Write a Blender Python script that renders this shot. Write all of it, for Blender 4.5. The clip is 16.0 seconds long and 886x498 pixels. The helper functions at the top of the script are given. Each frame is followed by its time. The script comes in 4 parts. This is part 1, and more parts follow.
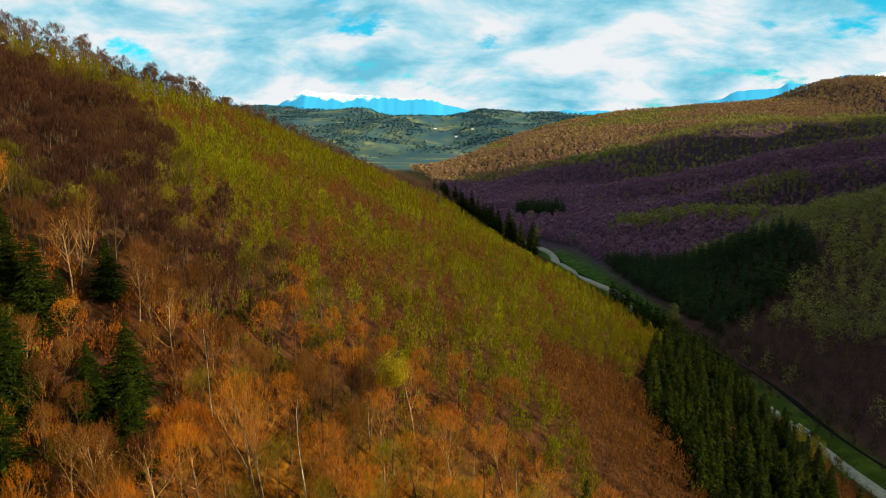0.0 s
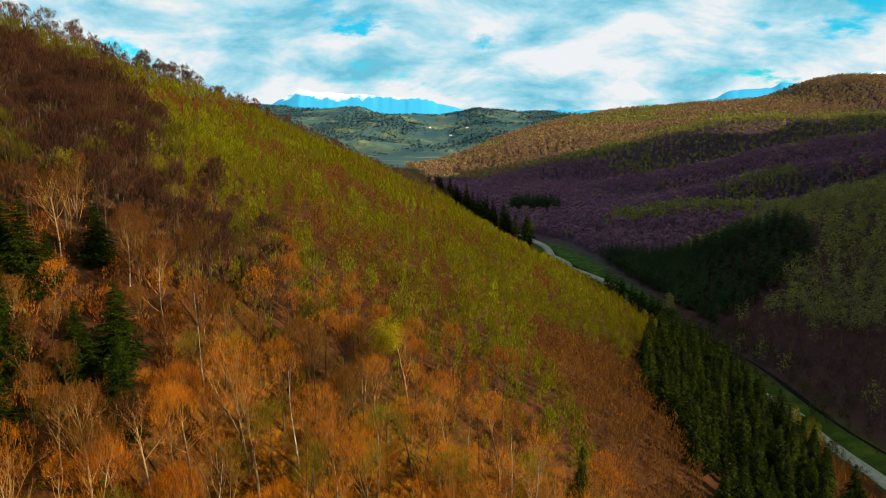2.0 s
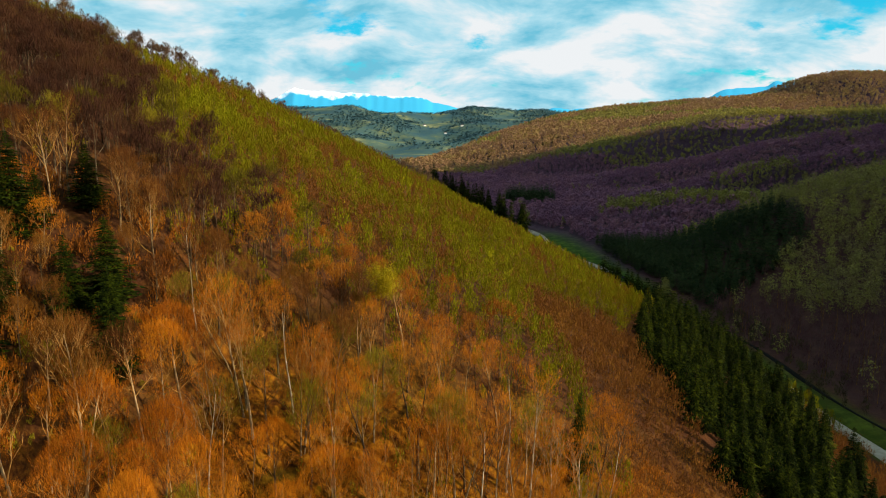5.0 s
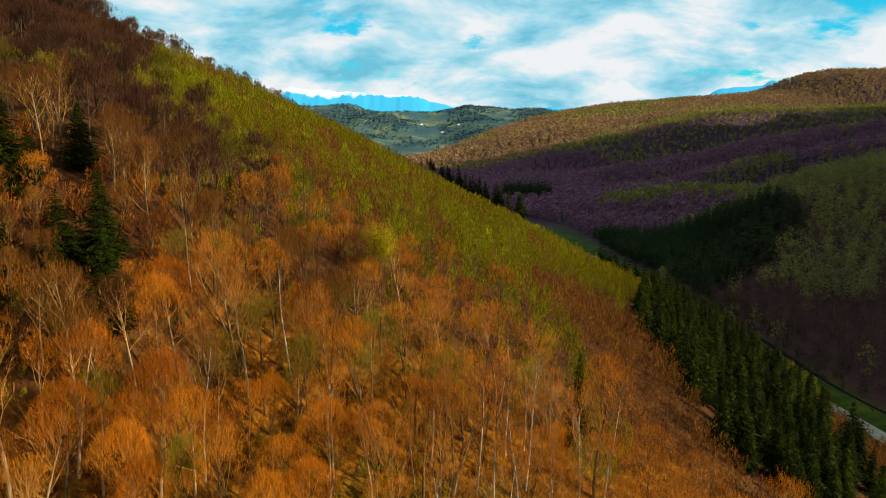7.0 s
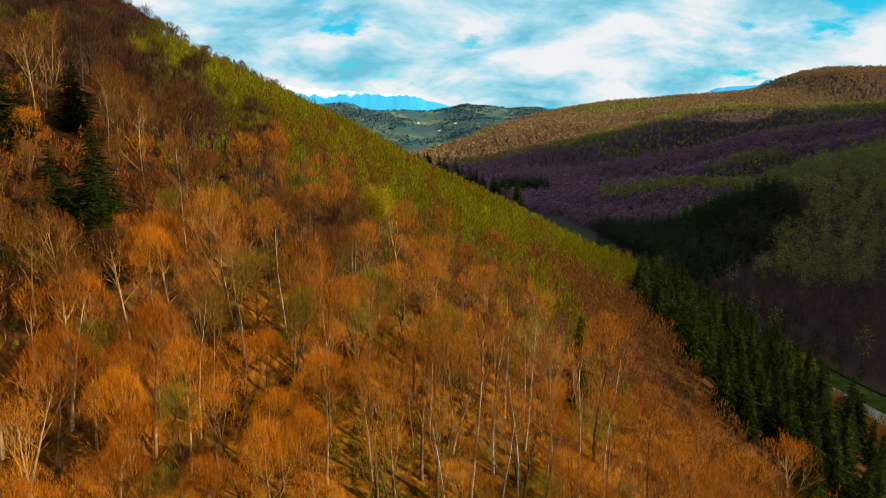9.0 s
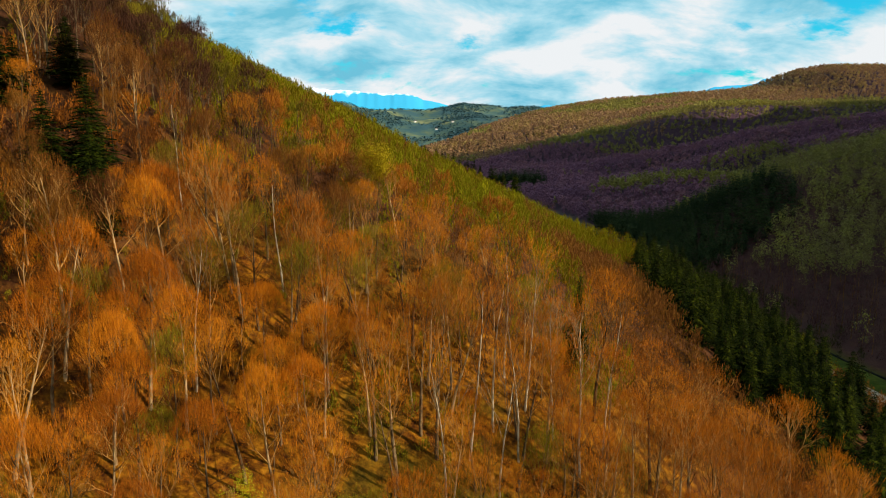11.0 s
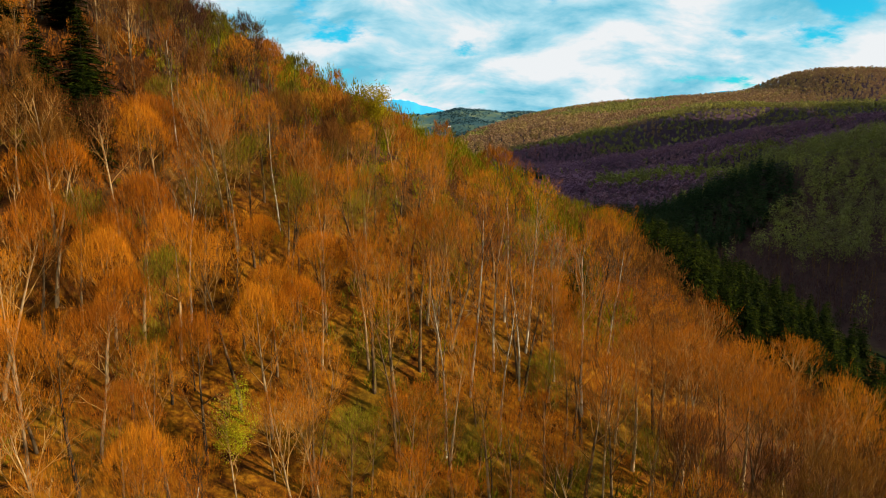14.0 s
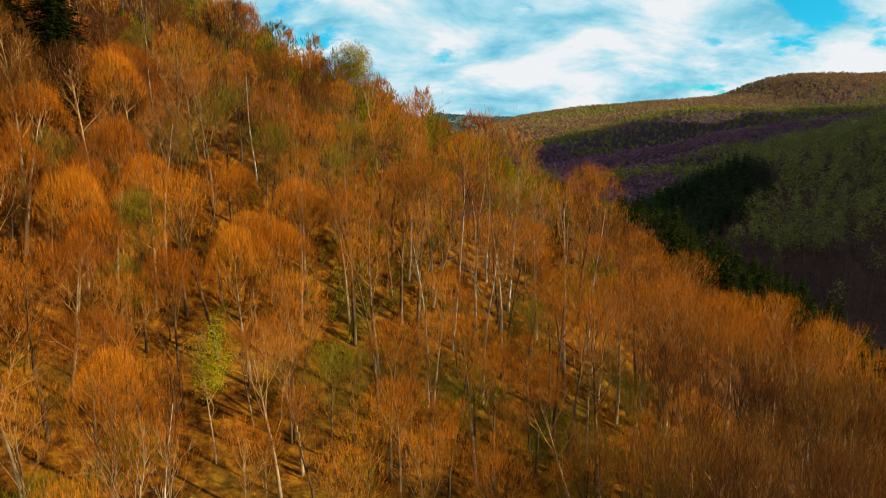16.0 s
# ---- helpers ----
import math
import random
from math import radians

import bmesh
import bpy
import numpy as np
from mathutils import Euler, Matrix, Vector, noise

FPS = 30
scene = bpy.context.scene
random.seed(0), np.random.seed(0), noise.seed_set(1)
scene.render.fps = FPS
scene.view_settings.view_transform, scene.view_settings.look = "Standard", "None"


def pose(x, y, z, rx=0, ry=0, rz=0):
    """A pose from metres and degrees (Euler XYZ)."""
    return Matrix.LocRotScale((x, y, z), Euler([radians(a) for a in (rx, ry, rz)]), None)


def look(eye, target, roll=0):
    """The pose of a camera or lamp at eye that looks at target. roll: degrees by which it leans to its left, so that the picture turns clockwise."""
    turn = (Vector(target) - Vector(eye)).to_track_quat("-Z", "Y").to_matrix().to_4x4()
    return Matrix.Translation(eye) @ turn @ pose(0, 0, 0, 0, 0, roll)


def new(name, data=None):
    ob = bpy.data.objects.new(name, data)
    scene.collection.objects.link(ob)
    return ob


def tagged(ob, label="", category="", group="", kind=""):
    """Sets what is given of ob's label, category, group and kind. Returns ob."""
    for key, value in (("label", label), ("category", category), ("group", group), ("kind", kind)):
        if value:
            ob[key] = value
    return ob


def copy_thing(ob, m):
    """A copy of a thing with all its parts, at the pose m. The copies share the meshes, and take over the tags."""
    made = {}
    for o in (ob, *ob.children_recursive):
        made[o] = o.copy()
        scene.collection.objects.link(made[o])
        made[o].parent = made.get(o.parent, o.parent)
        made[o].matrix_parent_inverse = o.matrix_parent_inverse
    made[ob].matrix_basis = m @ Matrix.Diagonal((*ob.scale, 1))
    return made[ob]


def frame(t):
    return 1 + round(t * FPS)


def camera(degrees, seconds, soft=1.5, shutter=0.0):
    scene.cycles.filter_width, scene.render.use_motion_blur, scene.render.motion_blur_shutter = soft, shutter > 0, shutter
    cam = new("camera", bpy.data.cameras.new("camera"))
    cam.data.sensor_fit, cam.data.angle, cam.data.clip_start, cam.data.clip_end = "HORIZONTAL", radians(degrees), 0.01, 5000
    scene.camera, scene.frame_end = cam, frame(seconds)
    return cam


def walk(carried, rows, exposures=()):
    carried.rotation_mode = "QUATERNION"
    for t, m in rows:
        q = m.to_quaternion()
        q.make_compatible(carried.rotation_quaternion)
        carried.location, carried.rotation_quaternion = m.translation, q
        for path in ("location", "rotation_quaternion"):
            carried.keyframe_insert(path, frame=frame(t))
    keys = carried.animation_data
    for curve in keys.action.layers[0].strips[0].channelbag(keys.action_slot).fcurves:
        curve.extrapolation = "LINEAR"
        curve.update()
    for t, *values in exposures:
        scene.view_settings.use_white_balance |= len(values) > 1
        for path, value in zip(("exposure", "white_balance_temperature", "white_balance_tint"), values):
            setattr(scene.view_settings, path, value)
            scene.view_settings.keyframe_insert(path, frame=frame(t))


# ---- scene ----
cam = camera(67.3, 16.0, soft=1.0)
# seconds, x, y, z, pitch, yaw of a drone that sinks beside a wooded hillside
ROWS = [
    (0.0, 0.04, -0.06, 120.00, -10.00, 0.00),
    (0.5, 0.10, 0.02, 118.52, -10.00, -0.22),
    (1.0, 0.14, 0.07, 117.10, -10.00, -0.30),
    (1.5, 0.15, 0.09, 115.63, -10.00, -0.37),
    (2.0, 0.15, 0.10, 114.26, -10.00, -0.45),
    (2.5, 0.13, 0.09, 112.84, -10.00, -0.53),
    (3.0, 0.10, 0.08, 111.39, -10.00, -0.60),
    (3.5, 0.07, 0.07, 109.92, -10.00, -0.68),
    (4.0, 0.02, 0.06, 108.44, -10.00, -0.76),
    (6.5, -0.24, 0.03, 100.75, -10.00, -1.08),
    (7.0, -0.29, 0.04, 99.28, -10.00, -1.17),
    (7.5, -0.35, 0.04, 97.78, -10.00, -1.24),
    (8.0, -0.41, 0.05, 96.29, -10.00, -1.29),
    (8.5, -0.46, 0.06, 94.77, -10.00, -1.36),
    (9.0, -0.52, 0.07, 93.23, -10.00, -1.44),
    (11.5, -0.82, 0.04, 85.47, -10.00, -1.73),
    (12.0, -0.88, 0.02, 83.87, -10.00, -1.77),
    (12.5, -0.94, -0.01, 82.23, -10.00, -1.82),
    (13.0, -1.00, -0.05, 80.80, -9.98, -1.86),
    (13.5, -1.06, -0.09, 79.29, -9.83, -1.90),
    (14.0, -1.12, -0.13, 77.62, -9.46, -1.96),
    (14.5, -1.17, -0.17, 75.85, -9.08, -2.04),
    (15.0, -1.21, -0.21, 74.13, -9.00, -2.07),
    (15.5, -1.24, -0.24, 72.51, -8.98, -2.44),
    (16.0, -1.26, -0.26, 70.87, -8.91, -3.68),
]
walk(cam, [(t, pose(x, y, z, 90 + pitch, 0, yaw)) for t, x, y, z, pitch, yaw in ROWS])

# ---- light: low sun from the right, behind the camera; broken cloud ----
SUN_DIR = Vector((0.89, -0.29, 0.37)).normalized()
sun = new("sun", bpy.data.lights.new("sun", "SUN"))
sun.data.energy, sun.data.angle, sun.data.color = 4.8, radians(0.6), (1.0, 0.87, 0.68)
sun.matrix_world = look((0, 0, 300), Vector((0, 0, 300)) - SUN_DIR)
scene.view_settings.exposure = 1.0


def make_world():
    w = bpy.data.worlds.new("sky")
    scene.world = w
    w.use_nodes = True
    nt = w.node_tree
    nt.nodes.clear()
    N, L = nt.nodes.new, nt.links.new

    def math_node(op, a, b=None, clamp=False):
        n = N("ShaderNodeMath")
        n.operation, n.use_clamp = op, clamp
        for i, v in enumerate((a, b)):
            if v is None:
                continue
            if isinstance(v, (int, float)):
                n.inputs[i].default_value = v
            else:
                L(v, n.inputs[i])
        return n.outputs[0]

    sky = N("ShaderNodeTexSky")
    sky.sky_type, sky.sun_disc = "NISHITA", False
    sky.sun_elevation = math.asin(SUN_DIR.z)
    sky.sun_rotation = math.atan2(SUN_DIR.x, SUN_DIR.y)
    sky.air_density, sky.dust_density, sky.ozone_density = 1.0, 0.4, 2.0
    blue = N("ShaderNodeMix")
    blue.data_type, blue.blend_type = "RGBA", "MULTIPLY"
    blue.inputs[0].default_value = 1.0
    L(sky.outputs[0], blue.inputs[6])
    blue.inputs[7].default_value = SKY_TINT
    co = N("ShaderNodeTexCoord")
    sep = N("ShaderNodeSeparateXYZ")
    L(co.outputs["Generated"], sep.inputs[0])
    # cloud deck: directions met with a flat layer, so that the clouds draw together towards the horizon
    up = math_node("ADD", math_node("MAXIMUM", sep.outputs[2], 0.0), 0.42)
    px = math_node("DIVIDE", sep.outputs[0], up)
    py = math_node("DIVIDE", sep.outputs[1], up)
    comb = N("ShaderNodeCombineXYZ")
    L(px, comb.inputs[0])
    L(py, comb.inputs[1])
    mp = N("ShaderNodeMapping")
    mp.inputs["Location"].default_value = CLOUD_AT
    mp.inputs["Scale"].default_value = (2.1, 2.7, 1.0)
    L(comb.outputs[0], mp.inputs[0])

    def cloud_noise(scale, detail, rough, dist):
        n = N("ShaderNodeTexNoise")
        n.inputs["Scale"].default_value, n.inputs["Detail"].default_value = scale, detail
        n.inputs["Roughness"].default_value, n.inputs["Distortion"].default_value = rough, dist
        L(mp.outputs[0], n.inputs["Vector"])
        return n.outputs[0]

    big = cloud_noise(0.9, 7.0, 0.56, 0.3)
    fine = cloud_noise(2.3, 6.0, 0.6, 0.2)
    mixed = math_node("ADD", math_node("MULTIPLY", big, 0.66), math_node("MULTIPLY", fine, 0.34))
    cover = N("ShaderNodeMapRange")
    cover.interpolation_type = "SMOOTHSTEP"
    L(mixed, cover.inputs[0])
    cover.inputs[1].default_value, cover.inputs[2].default_value = 0.385, 0.445
    shade = cloud_noise(1.5, 6.0, 0.58, 0.3)
    ramp = N("ShaderNodeValToRGB")
    L(shade, ramp.inputs[0])
    e = ramp.color_ramp.elements
    e[0].position, e[0].color = 0.36, (0.16, 0.54, 0.71, 1)
    e[1].position, e[1].color = 0.585, (0.86, 0.89, 0.91, 1)
    m2 = e.new(0.47)
    m2.color = (0.42, 0.73, 0.85, 1)
    mixc = N("ShaderNodeMix")
    mixc.data_type = "RGBA"
    L(cover.outputs[0], mixc.inputs[0])
    L(blue.outputs[2], mixc.inputs[6])
    L(ramp.outputs[0], mixc.inputs[7])
    bg = N("ShaderNodeBackground")
    L(mixc.outputs[2], bg.inputs[0])
    bg.inputs[1].default_value = SKY_STRENGTH
    out = N("ShaderNodeOutputWorld")
    L(bg.outputs[0], out.inputs[0])


SKY_TINT = (0.012, 0.145, 0.168, 1)
CLOUD_AT = (5.3, 2.6, 0.0)
SKY_STRENGTH = 0.5
make_world()

# ---- materials ----


def material(name, stops, scale=0.2, patch=0.02, island=0.0, rough=0.95, bump=0.0, translucent=0.0, per_object=0.0, contrast=(0.3, 0.7)):
    """A rough surface whose colour runs along stops by noise at two scales, by piece (island) and by thing (per_object)."""
    m = bpy.data.materials.new(name)
    m.use_nodes = True
    nt = m.node_tree
    nt.nodes.clear()
    N, L = nt.nodes.new, nt.links.new
    geo = N("ShaderNodeNewGeometry")

    def noise_at(s, detail):
        n = N("ShaderNodeTexNoise")
        n.inputs["Scale"].default_value, n.inputs["Detail"].default_value = s, detail
        L(geo.outputs["Position"], n.inputs["Vector"])
        return n.outputs[0]

    def madd(a, k, b):
        n = N("ShaderNodeMath")
        n.operation = "MULTIPLY_ADD"
        L(a, n.inputs[0])
        n.inputs[1].default_value = k
        if isinstance(b, (int, float)):
            n.inputs[2].default_value = b
        else:
            L(b, n.inputs[2])
        return n.outputs[0]

    fac = madd(noise_at(scale, 4.0), 0.6, madd(noise_at(patch, 3.0), 0.4, 0.0))
    if island:
        fac = madd(geo.outputs["Random Per Island"], island, madd(fac, 1.0, -island / 2))
    if per_object:
        info = N("ShaderNodeObjectInfo")
        fac = madd(info.outputs["Random"], per_object, madd(fac, 1.0, -per_object / 2))
    mr = N("ShaderNodeMapRange")
    L(fac, mr.inputs[0])
    mr.inputs[1].default_value, mr.inputs[2].default_value = contrast
    ramp = N("ShaderNodeValToRGB")
    L(mr.outputs[0], ramp.inputs[0])
    e = ramp.color_ramp.elements
    while len(e) < len(stops):
        e.new(0.5)
    for i, c in enumerate(stops):
        e[i].position, e[i].color = i / (len(stops) - 1), (*c, 1)
    bs = N("ShaderNodeBsdfPrincipled")
    bs.inputs["Roughness"].default_value = rough
    bs.inputs["Specular IOR Level"].default_value = 0.03
    L(ramp.outputs[0], bs.inputs["Base Color"])
    if bump:
        b = N("ShaderNodeBump")
        b.inputs["Strength"].default_value, b.inputs["Distance"].default_value = 1.0, bump
        L(noise_at(scale * 6, 5.0), b.inputs["Height"])
        L(b.outputs[0], bs.inputs["Normal"])
    shader = bs.outputs[0]
    if translucent:
        tr = N("ShaderNodeBsdfTranslucent")
        L(ramp.outputs[0], tr.inputs[0])
        mx = N("ShaderNodeMixShader")
        mx.inputs[0].default_value = translucent
        L(shader, mx.inputs[1])
        L(tr.outputs[0], mx.inputs[2])
        shader = mx.outputs[0]
    out = N("ShaderNodeOutputMaterial")
    L(shader, out.inputs[0])
    return m


M_TWIG = material("beech_twigs", [(0.21, 0.058, 0.005), (0.385, 0.110, 0.005), (0.48, 0.170, 0.009)], 0.12, 0.05, 0.25, translucent=0.3, per_object=0.4)
# darker twigs for the upper slope: cloud shade put into the colour
M_TWIG_CLOUDED = material("cloud_shade_twigs", [(0.030, 0.0125, 0.0085), (0.050, 0.0205, 0.0105), (0.078, 0.036, 0.011)], 0.12, 0.03, 0.12, translucent=0.3)
M_CREST = material("crest_twigs", [(0.045, 0.026, 0.016), (0.085, 0.048, 0.026), (0.13, 0.080, 0.034)], 0.12, 0.03, 0.12, translucent=0.3)
M_FRESH = material("olive_buds", [(0.055, 0.036, 0.006), (0.080, 0.062, 0.006), (0.115, 0.098, 0.008)], 0.15, 0.05, 0.12, translucent=0.3)
M_TWIG_MID = material("brown_twigs", [(0.13, 0.042, 0.008), (0.24, 0.076, 0.009), (0.33, 0.125, 0.010)], 0.12, 0.03, 0.15, translucent=0.3)
# darker copy of the beech twigs, standing for shade by place
M_TWIG_SHADED = material("shaded_beech_twigs", [(0.058, 0.020, 0.007), (0.115, 0.039, 0.008), (0.175, 0.070, 0.009)], 0.12, 0.05, 0.3, translucent=0.3, per_object=0.4)
M_TWIG_GREEN = material("budding_twigs", [(0.1088, 0.0704, 0.0064), (0.1536, 0.1216, 0.0064), (0.2048, 0.1664, 0.0096)], 0.15, 0.05, 0.2, translucent=0.3, per_object=0.3)
M_BARK = material("grey_bark", [(0.022, 0.015, 0.008), (0.108, 0.066, 0.030), (0.33, 0.215, 0.10)], 0.9, 0.08, rough=0.9, bump=0.02, per_object=0.35)
M_TRUNKS = material("brown_trunks", [(0.028, 0.016, 0.008), (0.060, 0.037, 0.019), (0.105, 0.072, 0.040)], 0.9, 0.08, 0.3)
M_BARK_DARK = material("dark_conifer_bark", [(0.012, 0.009, 0.006), (0.026, 0.019, 0.013), (0.045, 0.034, 0.024)], 0.9, 0.08, rough=0.95, bump=0.02)
M_LIMB = material("brown_limbs", [(0.050, 0.024, 0.007), (0.175, 0.082, 0.020), (0.34, 0.18, 0.050)], 0.9, 0.08, rough=0.9, per_object=0.3)
M_BIRCH = material("pale_bark", [(0.10, 0.072, 0.040), (0.34, 0.265, 0.165), (0.52, 0.43, 0.30)], 1.3, 0.1, rough=0.85, bump=0.01)
M_LEAF_OLIVE = material("olive_spring_leaves", [(0.15, 0.100, 0.004), (0.22, 0.155, 0.005), (0.31, 0.235, 0.008)], 0.5, 0.05, 0.25, translucent=0.35)
M_LEAF_PALE = material("pale_spring_leaves", [(0.185, 0.175, 0.0037), (0.285, 0.265, 0.0062), (0.39, 0.355, 0.0124)], 0.5, 0.05, 0.4, translucent=0.4)
M_YOUNG = material("young_spring_leaves", [(0.105, 0.043, 0.0050), (0.108, 0.077, 0.0034), (0.120, 0.116, 0.0034), (0.235, 0.205, 0.0046)], 0.22, 0.025, 0.07, translucent=0.35, contrast=(0.28, 0.68))
M_RUST = material("rust_twigs", [(0.075, 0.028, 0.0092), (0.130, 0.048, 0.0099), (0.175, 0.080, 0.0099)], 0.16, 0.03, 0.2, translucent=0.3)
# extra blue in the next two wood colours stands for haze
M_FAR_PURPLE = material("hazed_bare_woods", [(0.118, 0.056, 0.098), (0.19, 0.084, 0.125), (0.25, 0.118, 0.118)], 0.06, 0.012, 0.06, translucent=0.2)
M_FAR_GREEN = material("hazed_leafing_woods", [(0.130, 0.092, 0.048), (0.185, 0.158, 0.040), (0.29, 0.255, 0.036)], 0.08, 0.012, 0.08, translucent=0.25)
M_FAR_GOLD = material("tan_far_woods", [(0.18, 0.094, 0.060), (0.25, 0.142, 0.068), (0.28, 0.195, 0.046)], 0.05, 0.012, 0.1, translucent=0.2)
# hill woods: distance haze is mixed into the colour as blue
M_HILL = material("hazed_hill_woods", [(0.034, 0.078, 0.098), (0.042, 0.088, 0.100), (0.052, 0.098, 0.094)], 0.02, 0.004, 0.2)
# darkened version of the bare far wood; the valley's shade is in the colour
M_VALLEY = material("shade_toned_alder_wood", [(0.050, 0.023, 0.026), (0.082, 0.037, 0.038), (0.115, 0.056, 0.040)], 0.12, 0.02, 0.08, translucent=0.2)
M_SCRUB = material("grey_alder_twigs", [(0.032, 0.023, 0.013), (0.048, 0.039, 0.016), (0.072, 0.065, 0.017)], 0.2, 0.03, 0.2, translucent=0.2)
M_NEEDLE = material("fir_needles", [(0.0034, 0.0064, 0.0007), (0.009, 0.0145, 0.0010), (0.034, 0.045, 0.0018)], 0.6, 0.05, 0.35, translucent=0.1)
M_NEEDLE_DARK = material("spruce_needles", [(0.0030, 0.0052, 0.0006), (0.0095, 0.0140, 0.0010), (0.040, 0.046, 0.0020)], 0.4, 0.04, 0.3, translucent=0.1)
# spruce tone lightened in the colour to offset the plantation's deep shade
M_NEEDLE_BLUE = material("lifted_plantation_needles", [(0.010, 0.0165, 0.0065), (0.022, 0.033, 0.0125), (0.056, 0.070, 0.022)], 0.4, 0.04, 0.3, translucent=0.1)
M_ROAD = material("pale_gravel", [(0.17, 0.142, 0.100), (0.24, 0.20, 0.145), (0.31, 0.265, 0.20)], 0.6, 0.05, bump=0.03)
M_CONCRETE = material("weathered_concrete", [(0.28, 0.272, 0.256), (0.368, 0.352, 0.328), (0.44, 0.424, 0.4)], 1.5, 0.2, bump=0.01)
M_WATER = material("dark_brook", [(0.004, 0.004, 0.003), (0.008, 0.008, 0.006)], 0.3, 0.05, rough=0.9)


def ground_material():
    m = bpy.data.materials.new("forest_floor")
    m.use_nodes = True
    nt = m.node_tree
    bs = nt.nodes["Principled BSDF"]
    N, L = nt.nodes.new, nt.links.new
    geo = N("ShaderNodeNewGeometry")

    def ramp_noise(scale, detail, stops, lo=0.3, hi=0.7):
        n = N("ShaderNodeTexNoise")
        n.inputs["Scale"].default_value, n.inputs["Detail"].default_value = scale, detail
        n.inputs["Roughness"].default_value = 0.65
        L(geo.outputs["Position"], n.inputs["Vector"])
        r = N("ShaderNodeValToRGB")
        L(n.outputs[0], r.inputs[0])
        e = r.color_ramp.elements
        while len(e) < len(stops):
            e.new(0.5)
        for i, c in enumerate(stops):
            e[i].position = lo + (hi - lo) * i / (len(stops) - 1)
            e[i].color = (*c, 1) if isinstance(c, tuple) else (c, c, c, 1)
        return r.outputs[0], n.outputs[0]

    def mix(fac, a, b):
        n = N("ShaderNodeMix")
        n.data_type = "RGBA"
        L(fac, n.inputs[0])
        L(a, n.inputs[6])
        L(b, n.inputs[7])
        return n.outputs[2]

    litter, relief = ramp_noise(0.8, 10, [(0.032, 0.0095, 0.002), (0.108, 0.036, 0.003), (0.225, 0.088, 0.005)], 0.36, 0.64)
    moss, _ = ramp_noise(0.8, 6, [(0.0495, 0.0363, 0.004), (0.0924, 0.0792, 0.0066)])
    where, _ = ramp_noise(0.06, 5, [0.0, 0.0, 0.75], 0.35, 0.68)
    grass, _ = ramp_noise(0.15, 7, [(0.014, 0.030, 0.004), (0.026, 0.052, 0.005), (0.070, 0.098, 0.009)])
    # far pasture, with haze put in as blue-green stops
    hazy_field, _ = ramp_noise(0.007, 9, [(0.032, 0.070, 0.080), (0.046, 0.084, 0.074), (0.085, 0.110, 0.064), (0.18, 0.180, 0.088)], 0.40, 0.66)
    # dark litter whose tone also stands for shade on slope and valley
    shaded_duff, _ = ramp_noise(0.2, 7, [(0.024, 0.0092, 0.0045), (0.044, 0.0170, 0.0076), (0.070, 0.031, 0.0095)])
    # floor of the far side, its colour blued in place of haze
    hazy_brush, _ = ramp_noise(0.3, 7, [(0.026, 0.014, 0.022), (0.046, 0.025, 0.036), (0.072, 0.042, 0.042)])
    a1, a2, a3, a4 = (N("ShaderNodeAttribute") for _ in range(4))
    a1.attribute_name, a2.attribute_name, a3.attribute_name, a4.attribute_name = "meadow", "pasture", "shaded_duff", "hazy_brush"
    c = mix(where, litter, moss)
    c = mix(a3.outputs["Fac"], c, shaded_duff)
    c = mix(a4.outputs["Fac"], c, hazy_brush)
    c = mix(a1.outputs["Fac"], c, grass)
    c = mix(a2.outputs["Fac"], c, hazy_field)
    L(c, bs.inputs["Base Color"])
    bs.inputs["Roughness"].default_value = 0.95
    bs.inputs["Specular IOR Level"].default_value = 0.03
    b = N("ShaderNodeBump")
    b.inputs["Strength"].default_value, b.inputs["Distance"].default_value = 1.0, 0.25
    L(relief, b.inputs["Height"])
    L(b.outputs[0], bs.inputs["Normal"])
    return m


M_GROUND = ground_material()

# ---- the lie of the land ----


def soft(v, w):
    """A smooth max(v, 0)."""
    return w * np.logaddexp(0.0, np.asarray(v, float) / w)


def smooth(v, a, b):
    s = np.clip((np.asarray(v, float) - a) / (b - a), 0, 1)
    return s * s * (3 - 2 * s)


def wave(x, y, scale, seed):
    """Smooth value noise in -1..1."""
    u, v = np.asarray(x, float) / scale, np.asarray(y, float) / scale
    i, j = np.floor(u), np.floor(v)
    fu, fv = u - i, v - j
    fu, fv = fu * fu * (3 - 2 * fu), fv * fv * (3 - 2 * fv)

    def h(a, b):
        s = np.sin(a * 127.1 + b * 311.7 + seed * 74.7) * 43758.5453
        return 2 * (s - np.floor(s)) - 1

    return (h(i, j) * (1 - fu) + h(i + 1, j) * fu) * (1 - fv) + (h(i, j + 1) * (1 - fu) + h(i + 1, j + 1) * fu) * fv


AXIS_Y = (-600, 120, 195, 243, 300, 380, 443, 520, 700, 1000, 1400, 2200, 5000)
AXIS_X = (175, 152, 149, 144, 134, 118, 106, 88, 62, 15, -60, -260, -900)


def axis(y):
    return np.interp(y, AXIS_Y, AXIS_X)


def valley_floor(y):
    return np.interp(y, (-600, 0, 243, 520, 1400, 5000), (-6, -2, 3.5, 16, 34, 20))


def crest_past(x, y):
    """How far a place lies behind the crest of the near hill."""
    return -0.936 * (x + 182) + 0.351 * (y - 240)


